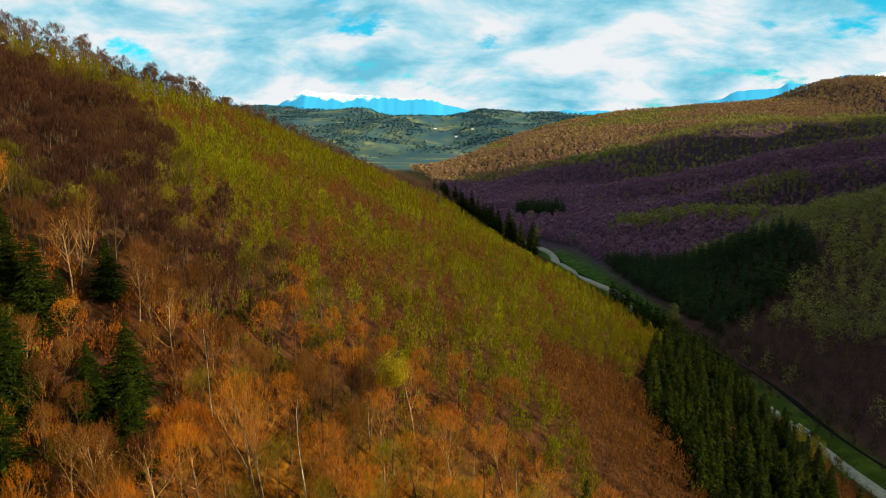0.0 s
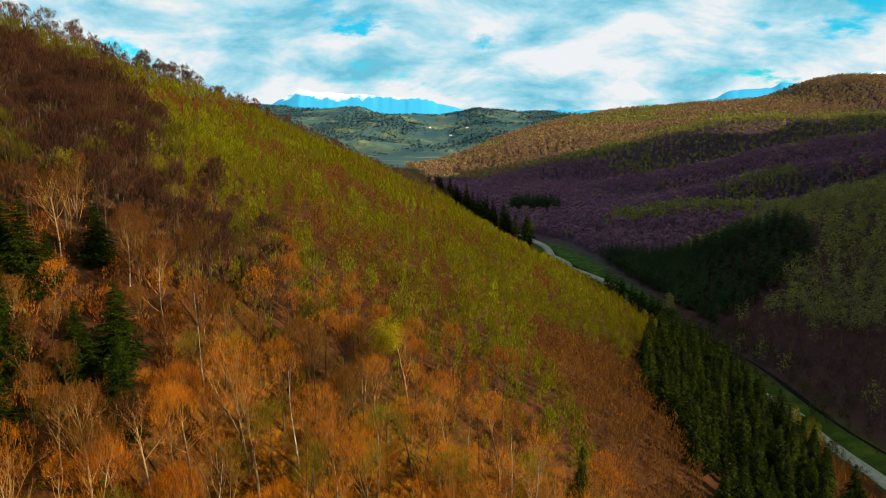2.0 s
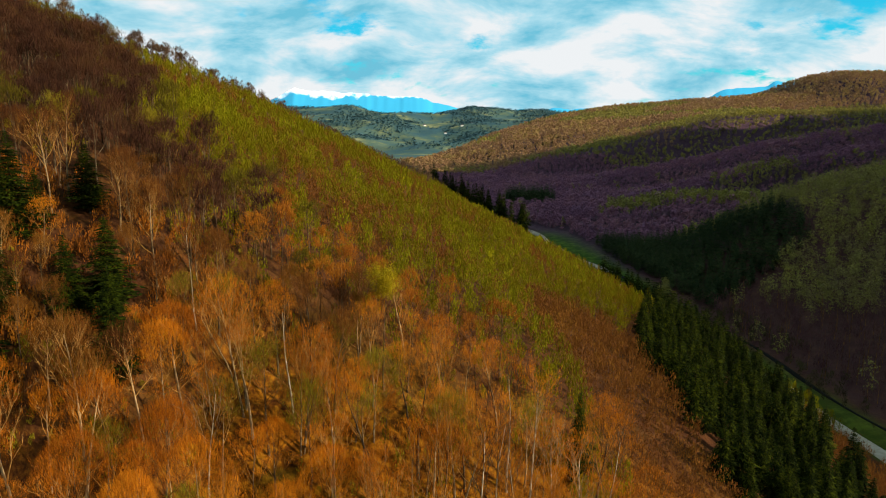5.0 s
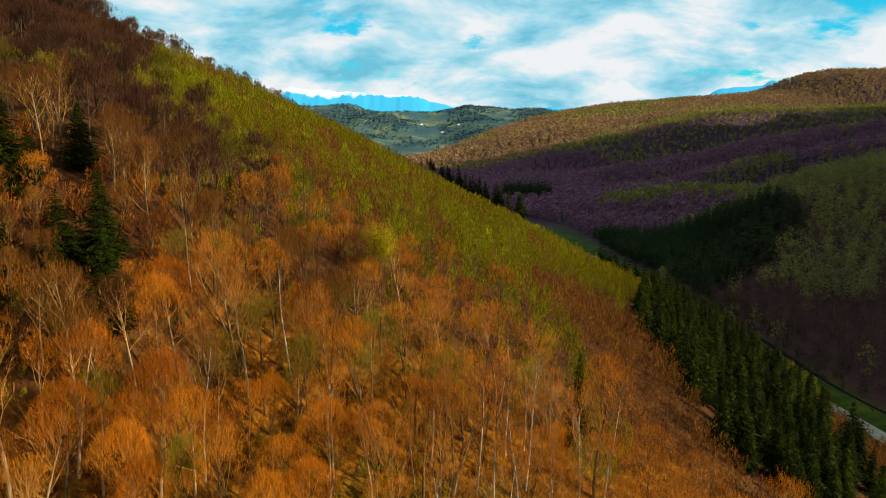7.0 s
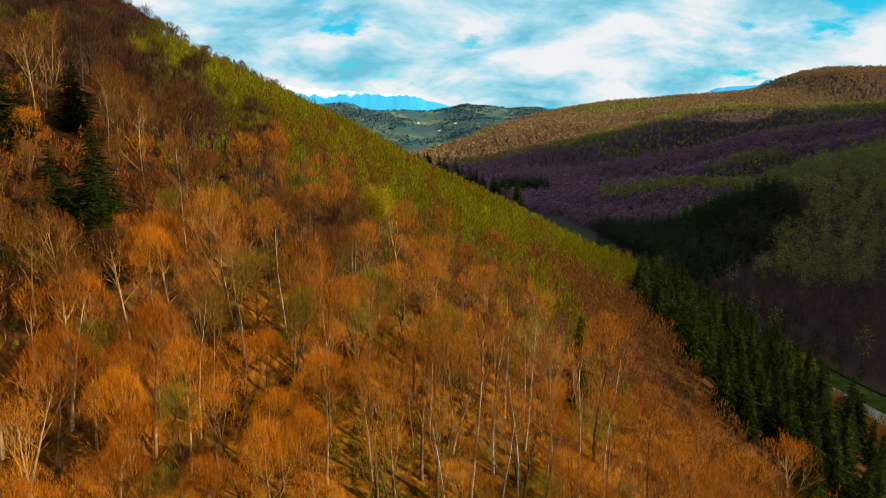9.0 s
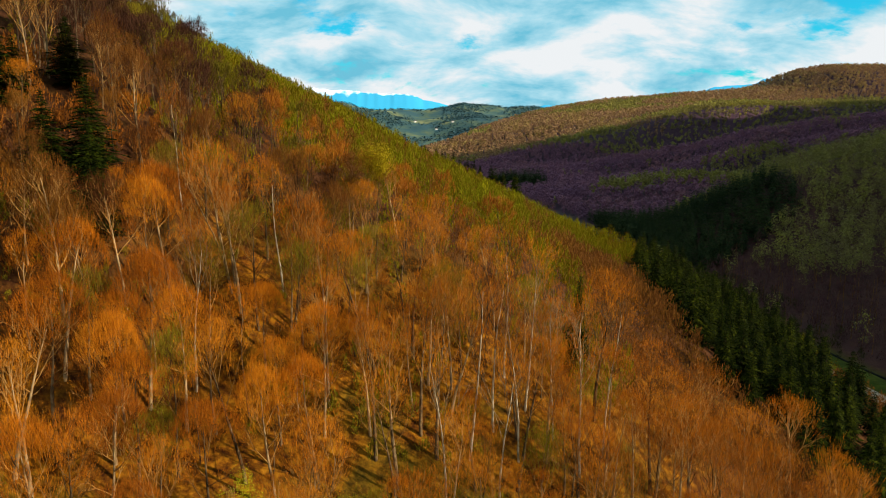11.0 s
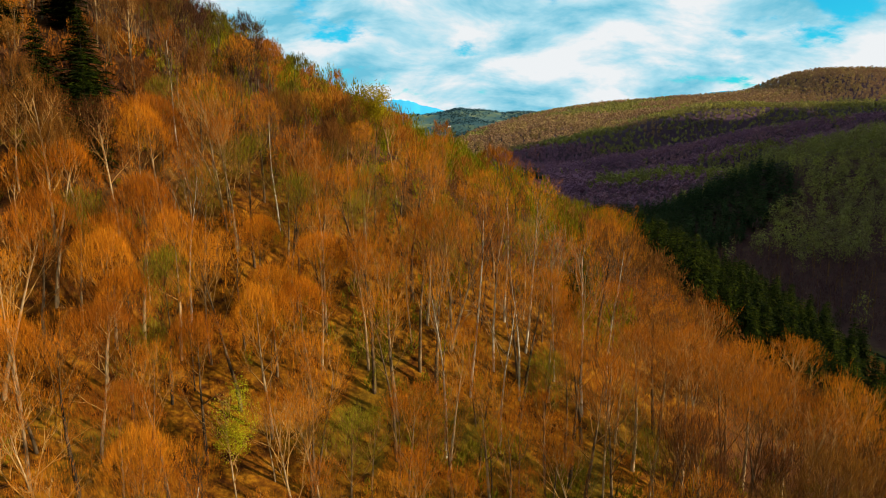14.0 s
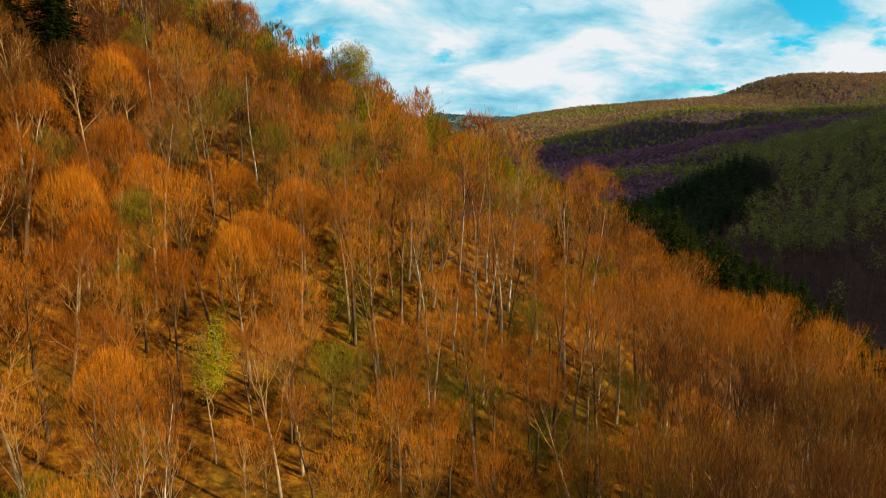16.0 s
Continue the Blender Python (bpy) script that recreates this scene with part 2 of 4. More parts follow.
# crests of the spurs that run down to the valley from its far side: x, y, height
SPURS = (
    ((94, 155, 234, 340, 394, 473, 620), (590, 615, 640, 660, 675, 700, 740), (15, 33, 39, 37, 40, 55, 80)),
    ((180, 244, 307, 377, 467, 561, 700), (715, 735, 755, 775, 800, 830, 870), (22, 30, 47, 59, 73, 91, 112)),
    ((90, 165, 277, 396, 527, 717, 900), (880, 900, 930, 960, 1000, 1060, 1110), (14, 23, 45, 61, 91, 125, 150)),
    ((20, 73, 207, 364, 507, 623, 746, 946), (1090, 1100, 1130, 1180, 1230, 1280, 1330, 1400), (25, 28, 58, 89, 129, 145, 154, 167)),
)


def crest_y(k, x):
    return np.interp(x, SPURS[k][0], SPURS[k][1])


def spur_land(x, y, ya, za, floor):
    """Ridges and hollows beyond the knoll, whose crest lies at ya with height za; also where the last crest lies."""
    z = za
    for k, (xs, ys, zs) in enumerate(SPURS):
        yb, zb = np.interp(x, xs, ys), np.interp(x, xs, zs)
        ym = 0.45 * ya + 0.55 * yb
        zm = np.maximum(np.minimum(za, zb) - 24, floor)
        z = z + (zm - za) * smooth(y, ya, ym) + (zb - zm) * smooth(y, ym, yb)
        ya, za = yb, zb
    return z, ya


def land(x, y):
    x, y = np.asarray(x, float), np.asarray(y, float)
    fl, ax = valley_floor(y), axis(y)
    # near hill: a slope falling to the valley, bent towards the camera
    shift = -0.13 * soft(y - 350, 20)
    fall = np.clip(0.70 - 0.004 * x, 0.45, 0.95)
    left = 72 - 0.5 * (x - shift) - fall * soft(116 - y, 9)
    left = left - 0.75 * soft(crest_past(x, y) - 8, 14) - 0.5 * soft(y - 680, 15)
    left = left + 0.55 * soft(70 + 0.3 * np.clip(x - 10, 0, 30) - y, 4)
    left = left + 5 * np.exp(-((x - 84) / 32) ** 2 - ((y - 228) / 55) ** 2)
    left = left + 9 * smooth(-x, 30, 44) * smooth(y, 70, 82) * (1 - smooth(y, 98, 122))
    left = left + 1.6 * wave(x, y, 38, 1) + 0.7 * wave(x, y, 13, 2)
    left = fl + soft(left - fl, 3.0)
    # far side: gentle rise broken by spurs that run down to the valley
    d = x - ax - 22 - 10 * smooth(y, 450, 600) * (1 - smooth(y, 900, 1300))
    y1 = 405 + 0.16 * d
    knoll = 33 * smooth(d, 5, 120) * (1 - 0.5 * smooth(d, 200, 420))
    rise = 0.155 * soft(d, 8)
    right = rise + 0.13 * soft(d - 20, 10) * np.exp(-((y - 300) / 120) ** 2) + knoll * np.exp(-((y - y1) / 58) ** 2)
    top1 = rise + 0.13 * soft(d - 20, 10) * np.exp(-((y1 - 300) / 120) ** 2) + knoll
    ridges, y5 = spur_land(x, y, y1, top1 + valley_floor(y1), fl)
    ridges = (ridges - fl) * smooth(d, 0, 60)
    w = smooth(y, y1 - 10, y1 + 50) * (1 - smooth(y, y5 + 20, y5 + 330))
    right = right * (1 - w) + ridges * w
    right = right + 0.06 * soft(y - 1250, 40) * smooth(d, 0, 300) + (3 * wave(x, y, 190, 3) + 2 * wave(x, y, 60, 4)) * smooth(d, 20, 200)
    back = y - (1520 + 1.05 * np.clip(x, -100, 480) - 0.12 * np.clip(x - 480, 0, 2000))
    right = right - 0.062 * soft(d - 420, 50) + (24 * smooth(x, 900, 1080) + 19 * np.exp(-((x - 1110) / 110) ** 2)) * smooth(y, 1300, 1700)
    right = right - 0.33 * soft(back, 30)
    # unseen mountain on the valley's far side, added to keep low sun off
    cap = np.interp(y, (-400, -100, 100, 300, 450, 650, 790, 860, 950, 1100), (70, 98, 112, 130, 260, 380, 510, 490, 330, 300))
    sun_block = np.maximum(0.72 * y + 30, 195)
    sun_block = (0.5 + 0.4 * smooth(y, 250, 450)) * soft(x - sun_block, 12) * (1 - smooth(y, 950, 1350))
    right = right + cap - soft(cap - sun_block, 12) + soft(cap, 12) - cap
    right = fl + soft(right, 2.0)
    near = np.where(x > ax, right, left)
    # rolling hills far off
    damp = 1 - 0.7 * smooth(y, 3400, 3900)
    hills = 30 + 168 * smooth(y, 2300, 4000) + damp * (34 * wave(x, y, 420, 5) + 22 * wave(x, y, 200, 6)) + 7 * wave(x, y, 85, 9)
    for hx, hy, hw, hh in ((-500, 4000, 130, 44), (215, 4050, 110, 50), (400, 4150, 120, 46), (-760, 4200, 200, 20), (640, 4300, 240, 30), (-1500, 4200, 700, 100)):
        hills = hills + hh * np.exp(-((x - hx) / hw) ** 2 - ((y - hy) / 300) ** 2)
    far = smooth(y + 0.15 * np.abs(x), 2150, 2700)
    return near * (1 - far) + hills * far


def polar_grid():
    ang = np.concatenate([np.linspace(-46, 46, 230), np.linspace(50, 310, 53)])
    ang = np.radians(ang)
    rad = np.concatenate([[1.0], np.geomspace(6, 40, 10)[:-1], np.geomspace(40, 4950, 300)])
    A, R = np.meshgrid(ang, rad)
    X, Y = R * np.sin(A), R * np.cos(A)
    nr, na = X.shape
    i, j = np.meshgrid(np.arange(nr - 1), np.arange(na), indexing="ij")
    j2 = (j + 1) % na
    faces = np.stack([i * na + j, i * na + j2, (i + 1) * na + j2, (i + 1) * na + j], -1).reshape(-1, 4)
    faces = faces[:, ::-1]
    hub = nr * na
    k = np.arange(na)
    cap = np.stack([np.full(na, hub), (k + 1) % na, k, k], -1)
    return np.append(X.ravel(), 0.0), np.append(Y.ravel(), 0.0), faces, cap[:, :3]


def mesh_np(name, verts, faces, mat, smooth_shade=False, mat2=None, second=0):
    """A mesh from arrays; every face has as many corners as faces has columns."""
    me = bpy.data.meshes.new(name)
    verts, faces = np.asarray(verts, np.float32), np.asarray(faces, np.int32)
    k = faces.shape[1]
    me.vertices.add(len(verts))
    me.vertices.foreach_set("co", verts.ravel())
    me.loops.add(faces.size)
    me.loops.foreach_set("vertex_index", faces.ravel())
    me.polygons.add(len(faces))
    me.polygons.foreach_set("loop_start", np.arange(len(faces), dtype=np.int32) * k)
    me.polygons.foreach_set("use_smooth", np.full(len(faces), smooth_shade))
    me.update(calc_edges=True)
    if mat:
        me.materials.append(mat)
    if mat2:
        me.materials.append(mat2)
        me.polygons.foreach_set("material_index", (np.arange(len(faces)) >= second).astype(np.int32))
    return me


def road_x(y):
    """The road's middle line."""
    return axis(y) + 4 * smooth(y, 390, 430) - 6.3 * (1 - smooth(y, 300, 400)) + 5.0 * np.sin(np.asarray(y, float) / 21.0) * smooth(y, 380, 440)


def build_ground():
    X, Y, F, cap = polar_grid()
    Z = land(X, Y) - 0.7 * (1 - smooth(np.abs(X - road_x(Y)), 4.0, 8.0)) * (1 - smooth(Y, 600, 640))
    F = np.concatenate([F[:, [0, 1, 2]], F[:, [0, 2, 3]], cap])
    me = mesh_np("ground", np.stack([X, Y, Z], 1), F, M_GROUND, True)
    d = X - axis(Y)
    # the nearer meadow lets some dark floor through, in place of shade
    meadow = smooth(d, -16, -9) * (1 - smooth(d, 4 + 10 * smooth(Y, 340, 400), 14 + 14 * smooth(Y, 340, 400) + 16 * smooth(Y, 420, 520))) * (1 - smooth(Y, 540, 600)) * (0.75 + 0.25 * smooth(Y, 370, 420))
    meadow = np.maximum(meadow, 0.8 * np.exp(-((X - 60) / 60) ** 2 - ((Y - 730) / 50) ** 2))
    meadow = np.maximum(meadow, 0.3 * smooth(Y, 1150, 1300) * (1 - smooth(np.abs(d - 40), 40, 110)))
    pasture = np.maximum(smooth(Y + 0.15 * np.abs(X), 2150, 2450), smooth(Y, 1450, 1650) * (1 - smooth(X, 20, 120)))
    hazy_brush = smooth(d, 2, 16) * (0.35 + 0.65 * smooth(Y, 380, 480)) * (1 - smooth(Y, 2150, 2450))
    # shade toned into the floor: far bank, upper slope, left and right edges
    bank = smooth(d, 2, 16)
    shaded_duff = np.maximum(bank, np.maximum(smooth(Y, 92, 118), np.maximum(smooth(-X, 24, 46) * smooth(Y, 66, 84), smooth(X - 0.5 * (Y - 55), 16, 34))) * 0.9)
    for key, val in (("meadow", meadow), ("pasture", pasture), ("shaded_duff", shaded_duff), ("hazy_brush", hazy_brush)):
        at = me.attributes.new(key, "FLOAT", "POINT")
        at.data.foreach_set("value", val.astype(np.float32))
    ob = new("ground", me)
    tagged(ob, "hilly forest floor of orange leaf litter and green valley meadow", "ground", kind="structure")


build_ground()


def build_road():
    y = np.concatenate([np.arange(60, 620, 4.0)])
    x = road_x(y)
    tx, ty = np.gradient(x), np.gradient(y)
    n = np.hypot(tx, ty)
    nx, ny = ty / n, -tx / n
    z = land(x, y) + 0.35
    w = 2.7 + 0.25 * np.sin(y / 9)
    prof = ((-1.25, -1.2), (-1.0, 0.0), (-0.45, 0.10), (0.0, 0.04), (0.45, 0.10), (1.0, 0.0), (1.25, -1.2))
    V = np.concatenate([np.stack([x + nx * w * a, y + ny * w * a, z + b], 1) for a, b in prof])
    m, k = len(y), len(prof)
    i, j = np.meshgrid(np.arange(k - 1), np.arange(m - 1), indexing="ij")
    F = np.stack([i * m + j, (i + 1) * m + j, (i + 1) * m + j + 1, i * m + j + 1], -1).reshape(-1, 4)
    tagged(new("road", mesh_np("road", V, F, M_ROAD, True)), "pale gravel forest road winding along the valley meadow", "road", kind="structure")
    # brook beside it
    yb = np.arange(60, 620, 5.0)
    xb = axis(yb) + 10 + 3.0 * np.sin(yb / 21) - 2 * smooth(yb, 380, 470)
    zb = land(xb, yb) + 0.12
    wb = 1.0 + 0.4 * np.sin(yb / 13)
    V = np.concatenate([np.stack([xb + a * wb, yb, zb + b], 1) for a, b in ((-1.2, -0.5), (-1, 0), (1, 0), (1.2, -0.5))])
    m = len(yb)
    i, j = np.meshgrid(np.arange(3), np.arange(m - 1), indexing="ij")
    F = np.stack([i * m + j, (i + 1) * m + j, (i + 1) * m + j + 1, i * m + j + 1], -1).reshape(-1, 4)
    tagged(new("brook", mesh_np("brook", V, F, M_WATER, True)), "narrow dark brook at the edge of the meadow", "water", kind="structure")


build_road()


def box(bm, cx, cy, cz, sx, sy, sz, m=None):
    g = bmesh.ops.create_cube(bm, size=1.0, matrix=(m or Matrix()) @ Matrix.LocRotScale((cx, cy, cz), None, (sx, sy, sz)))
    bmesh.ops.bevel(bm, geom=list({e for v in g["verts"] for e in v.link_edges}), offset=0.05, segments=1, affect="EDGES")


def build_culvert():
    y = 244.0
    x = float(road_x(y))
    root = tagged(new("culvert"), "small concrete road culvert with two low pale parapets", "culvert")
    root.matrix_world = Matrix.LocRotScale((x, y, float(land(x, y)) + 0.2), Euler((0, 0, radians(8))), None)
    for s in (-1, 1):
        bm = bmesh.new()
        box(bm, s * 3.9, 0, 0.15, 0.4, 6.4, 0.7)
        box(bm, s * 3.9, 0, 0.55, 0.52, 6.6, 0.12)
        me = bpy.data.meshes.new("parapet")
        bm.to_mesh(me)
        bm.free()
        me.materials.append(M_CONCRETE)
        new("parapet", me).parent = root


build_culvert()

# ---- trees: patterns built once ----


def tubes(segs):
    """Tapered tubes for segments (p0, p1, r0, r1, sides): vertices and triangles."""
    V, F, n = [], [], 0
    for p0, p1, r0, r1, k in segs:
        d = p1 - p0
        d = d / (np.linalg.norm(d) + 1e-9)
        a = np.cross(d, (0.3, 0.9, 0.31) if abs(d[2]) > 0.7 else (0, 0, 1.0))
        a /= np.linalg.norm(a)
        b = np.cross(d, a)
        th = np.arange(k) * 2 * math.pi / k
        ring = np.outer(np.cos(th), a) + np.outer(np.sin(th), b)
        V += [p0 + ring * r0, p1 + ring * r1]
        for i in range(k):
            j = (i + 1) % k
            F += [(n + i, n + j, n + k + j), (n + i, n + k + j, n + k + i)]
        n += 2 * k
    return np.concatenate(V), np.array(F, np.int32)


def slivers(p, d, length, width, r):
    """Thin pointed triangles from points p along d."""
    n = len(p)
    side = np.cross(d, r.normal(size=(n, 3)))
    side /= np.linalg.norm(side, axis=1, keepdims=True) + 1e-9
    w = (width * 0.5)[:, None]
    V = np.stack([p - side * w, p + side * w, p + d * length[:, None]], 1).reshape(-1, 3)
    return V, np.arange(3 * n, dtype=np.int32).reshape(-1, 3)


def bare_tree(seed, h, spread, fork, n_twigs, lean=0.03, width=0.03, dome=0.5, deep=3, stems=1, girth=1.0, rounded=0.5):
    """A leafless broad-leaved tree: stem, limbs and twigs, each as (vertices, triangles).
    fork: where the crown begins, as a share of the height; dome: the share of twigs that thatch the heads of the limbs."""
    r = np.random.default_rng(seed)
    stem, segs, wisps, tips, heads = [], [], [], [], []
    up = np.array((0, 0, 1.0))

    def unit(v):
        return v / (np.linalg.norm(v) + 1e-9)

    def run(p, d, length, r0, r1, n, sides, bend, rise, into):
        """A bent, tapering run of n segments; returns its nodes as (place, direction, radius)."""
        nodes = []
        for i in range(n):
            d = unit(d + r.normal(size=3) * bend + up * rise)
            q = p + d * length / n
            a, b = r0 + (r1 - r0) * i / n, r0 + (r1 - r0) * (i + 1) / n
            into.append((p, q, a, b, sides))
            nodes.append((q, d, b))
            p = q
        return nodes

    for k in range(stems):
        tilt = lean if stems == 1 else 0.12
        d0 = unit(np.array((r.normal() * tilt, r.normal() * tilt, 1.0)))
        off = np.array((r.normal() * 0.3, r.normal() * 0.3, 0)) * (stems > 1)
        tall = h * (0.88 - 0.08 * k)
        base = (0.0092 * h + 0.05) * girth * (1 - 0.25 * (stems > 1))
        nodes = run(np.array((0, 0, -0.6)) + off, d0, tall, base, 0.035, 9, 6, 0.035, 0.02, stem)
        heads.append((nodes[-1][0], 0.11 * h))
        n_limb = int(r.integers(8, 12)) if deep == 3 else 6
        turn = r.uniform(0, 6.28)
        for i in range(n_limb):
            fn = (i + r.uniform(0, 0.8)) / n_limb
            f = fork * 0.92 + (0.94 - fork * 0.92) * fn ** 0.85
            j = min(int(f * 9), 8)
            p, _, rad = nodes[j]
            p = p - (nodes[j][0] - (nodes[j - 1][0] if j else nodes[0][0])) * r.uniform(0, 0.9)
            turn += 2.4 + r.normal() * 0.4
            out = np.array((math.cos(turn), math.sin(turn), 0.0))
            d = unit(out * spread * (1.15 - 0.55 * fn) * r.uniform(0.7, 1.25) + up * 0.75)
            length = h * (0.33 - 0.17 * fn) * r.uniform(0.75, 1.15)
            limb = run(p, d, length, max(rad * 0.62, 0.05), 0.022, 4, 4 if deep == 3 else 3, 0.10, 0.13, segs)
            heads.append((limb[-1][0] - up * 0.03 * h, h * r.uniform(0.065, 0.10)))
            for q, dd, rr in limb[1 if deep == 3 else 2:]:
                for _ in range(2):
                    side = r.normal(size=3)
                    side = unit(side - dd * side.dot(dd))
                    sub = run(q, unit(dd * 0.75 + side * 0.62 + up * 0.15), length * r.uniform(0.26, 0.46), rr * 0.6 + 0.008, 0.010, 2, 3, 0.14, 0.18, segs)
                    tips.extend((a, b) for a, b, _ in sub)
                    if deep == 3:
                        for a, b, _ in sub:
                            for _ in range(3):
                                e = unit(b + r.normal(size=3) * 0.5 + up * 0.3)
                                ln = length * r.uniform(0.12, 0.26)
                                wisps.append((a, e, ln))
                                tips.extend([(a + e * ln * g, e) for g in (0.5, 1.0)])
        # a few short dead branches on the clear stem
        for _ in range(int(r.integers(1, 5))):
            p, d, rad = nodes[int(r.integers(2, 6))]
            a = r.uniform(0, 6.28)
            run(p, unit(np.array((math.cos(a), math.sin(a), 0.35))), r.uniform(0.8, 2.4), 0.035, 0.012, 2, 3, 0.15, 0.05, segs)
    P = np.array([t[0] for t in tips])
    D = np.array([t[1] for t in tips])
    na = int(n_twigs * (1 - dome))
    nb = n_twigs - na
    pick = r.integers(0, len(P), na)
    p = P[pick] + r.normal(size=(na, 3)) * 0.22
    middle = np.array((P[:, 0].mean(), P[:, 1].mean(), h * fork * 0.75))
    away = p - middle
    away /= np.linalg.norm(away, axis=1, keepdims=True)
    d = D[pick] * 0.5 + away * 0.55 + up * 0.3 + r.normal(size=(na, 3)) * 0.24
    # each limb's head: twigs combed upwards and outwards
    pick = r.integers(0, len(heads), nb)
    c, rad = np.array([g[0] for g in heads])[pick], np.array([g[1] for g in heads])[pick]
    u = r.normal(size=(nb, 3))
    u[:, 2] = np.abs(u[:, 2]) * 0.9 - 0.15
    u /= np.linalg.norm(u, axis=1, keepdims=True)
    q = c + u * (rad * r.uniform(0.45, 1.0, nb))[:, None] * np.array((1.15, 1.15, 0.85))
    e = q - middle
    e /= np.linalg.norm(e, axis=1, keepdims=True)
    # part of them lies on one rounded head over the whole crown
    over = r.random(nb) < rounded
    cx, cy = P[:, 0].mean(), P[:, 1].mean()
    reach, top, foot = np.percentile(np.hypot(P[:, 0] - cx, P[:, 1] - cy), 90), np.percentile(P[:, 2], 99), np.percentile(P[:, 2], 18)
    a, k = r.uniform(0, 2 * math.pi, nb), np.sqrt(r.uniform(0, 1, nb))
    lump = 1 + 0.13 * np.sin(3 * a + seed) + 0.10 * np.sin(5 * a + 2 * seed + 4 * k)
    shell = 1.0 - 0.25 * r.uniform(0, 1, nb) ** 2
    g = np.stack([cx + np.cos(a) * k * reach * lump, cy + np.sin(a) * k * reach * lump, foot + (top - foot) * (0.12 + 0.84 * np.sqrt(1 - 0.96 * k * k) * shell * (0.9 + 0.1 * lump))], 1)
    q = np.where(over[:, None], g, q)
    e = q - middle
    e /= np.linalg.norm(e, axis=1, keepdims=True)
    e = e * 0.8 + u * np.where(over, 0.0, 0.25)[:, None] + up * 0.25 + r.normal(size=(nb, 3)) * 0.17
    p, d = np.concatenate([p, q]), np.concatenate([d, e])
    d /= np.linalg.norm(d, axis=1, keepdims=True)
    tv, tf = slivers(p, d, r.uniform(0.55, 1.35, n_twigs), r.uniform(0.6, 1.35, n_twigs) * width, r)
    s = h / np.percentile(tv[:, 2], 99.5)
    sv, sf = tubes(stem)
    lv, lf = tubes(segs)
    if wisps:
        w0, e0, ln = np.array([w[0] for w in wisps]), np.array([w[1] for w in wisps]), np.array([w[2] for w in wisps])
        wv, wf = slivers(w0, e0, ln, np.full(len(ln), 0.035), r)
        lv, lf = np.concatenate([lv, wv]), np.concatenate([lf, wf + len(lv)])
    return (sv * s, sf), (lv * s, lf), (tv * s, tf)


def leaf_cloud(seed, h, base, width, n, size, peak=0.55, up=0.4, gaps=6, tri=False, wild=0.45):
    """A crown of many small leaf clumps between base and h, widest at peak; quads with an uneven outline."""
    r = np.random.default_rng(seed)
    lumps = []
    for _ in range(gaps):
        f = r.uniform(0.05, 0.95)
        rad = np.sin(np.clip((f * 0.5 / peak if f < peak else 0.5 + 0.5 * (f - peak) / (1 - peak)), 0, 1) * math.pi) ** 0.7 * width
        a = r.uniform(0, 2 * math.pi)
        lumps.append((math.cos(a) * rad * 0.6, math.sin(a) * rad * 0.6, base + f * (h - base), width * r.uniform(0.35, 0.6)))
    lumps.append((0, 0, base + 0.55 * (h - base), width * 0.6))
    lumps = np.array(lumps)
    pick = r.integers(0, len(lumps), n)
    dirn = r.normal(size=(n, 3))
    dirn /= np.linalg.norm(dirn, axis=1, keepdims=True)
    rad = lumps[pick, 3] * r.uniform(0.55, 1.08, n)
    c = lumps[pick, :3] + dirn * rad[:, None] * np.array((1, 1, 1.0 + 0.25 * (h - base) / (2 * width)))
    nrm = dirn + r.normal(size=(n, 3)) * wild + np.array((0, 0, up))
    nrm /= np.linalg.norm(nrm, axis=1, keepdims=True)
    a = np.cross(nrm, r.normal(size=(n, 3)))
    a /= np.linalg.norm(a, axis=1, keepdims=True)
    b = np.cross(nrm, a)
    s = (size * r.uniform(0.5, 1.3, n))[:, None]
    V = np.stack([c - a * s, c + b * s * 0.8, c + a * s * r.uniform(0.5, 1.2, (n, 1)), c - b * s * 0.7], 1).reshape(-1, 3)
    if tri:
        keep = np.ones(4 * n, bool)
        keep[3::4] = False
        return V[keep], np.arange(3 * n, dtype=np.int32).reshape(-1, 3)
    F = np.arange(4 * n, dtype=np.int32).reshape(-1, 4)
    F = np.concatenate([F[:, [0, 1, 2]], F[:, [0, 2, 3]]])
    return V, F


def twig_cloud(seed, h, base, width, n, size, up=0.9):
    """A bare crown far off: upright pointed slivers in a rounded, uneven crown."""
    r = np.random.default_rng(seed)
    V, _ = leaf_cloud(seed, h * 0.95, base, width, n, 0.01)
    p = V[::4]
    axis_p = np.array((0, 0, base * 0.6))
    d = p - axis_p
    d /= np.linalg.norm(d, axis=1, keepdims=True) + 1e-9
    d = d + np.array((0, 0, up)) + r.normal(size=d.shape) * 0.3
    d /= np.linalg.norm(d, axis=1, keepdims=True)
    return slivers(p - d * size, d, size * r.uniform(1.2, 2.4, len(p)), size * r.uniform(0.25, 0.6, len(p)), r)


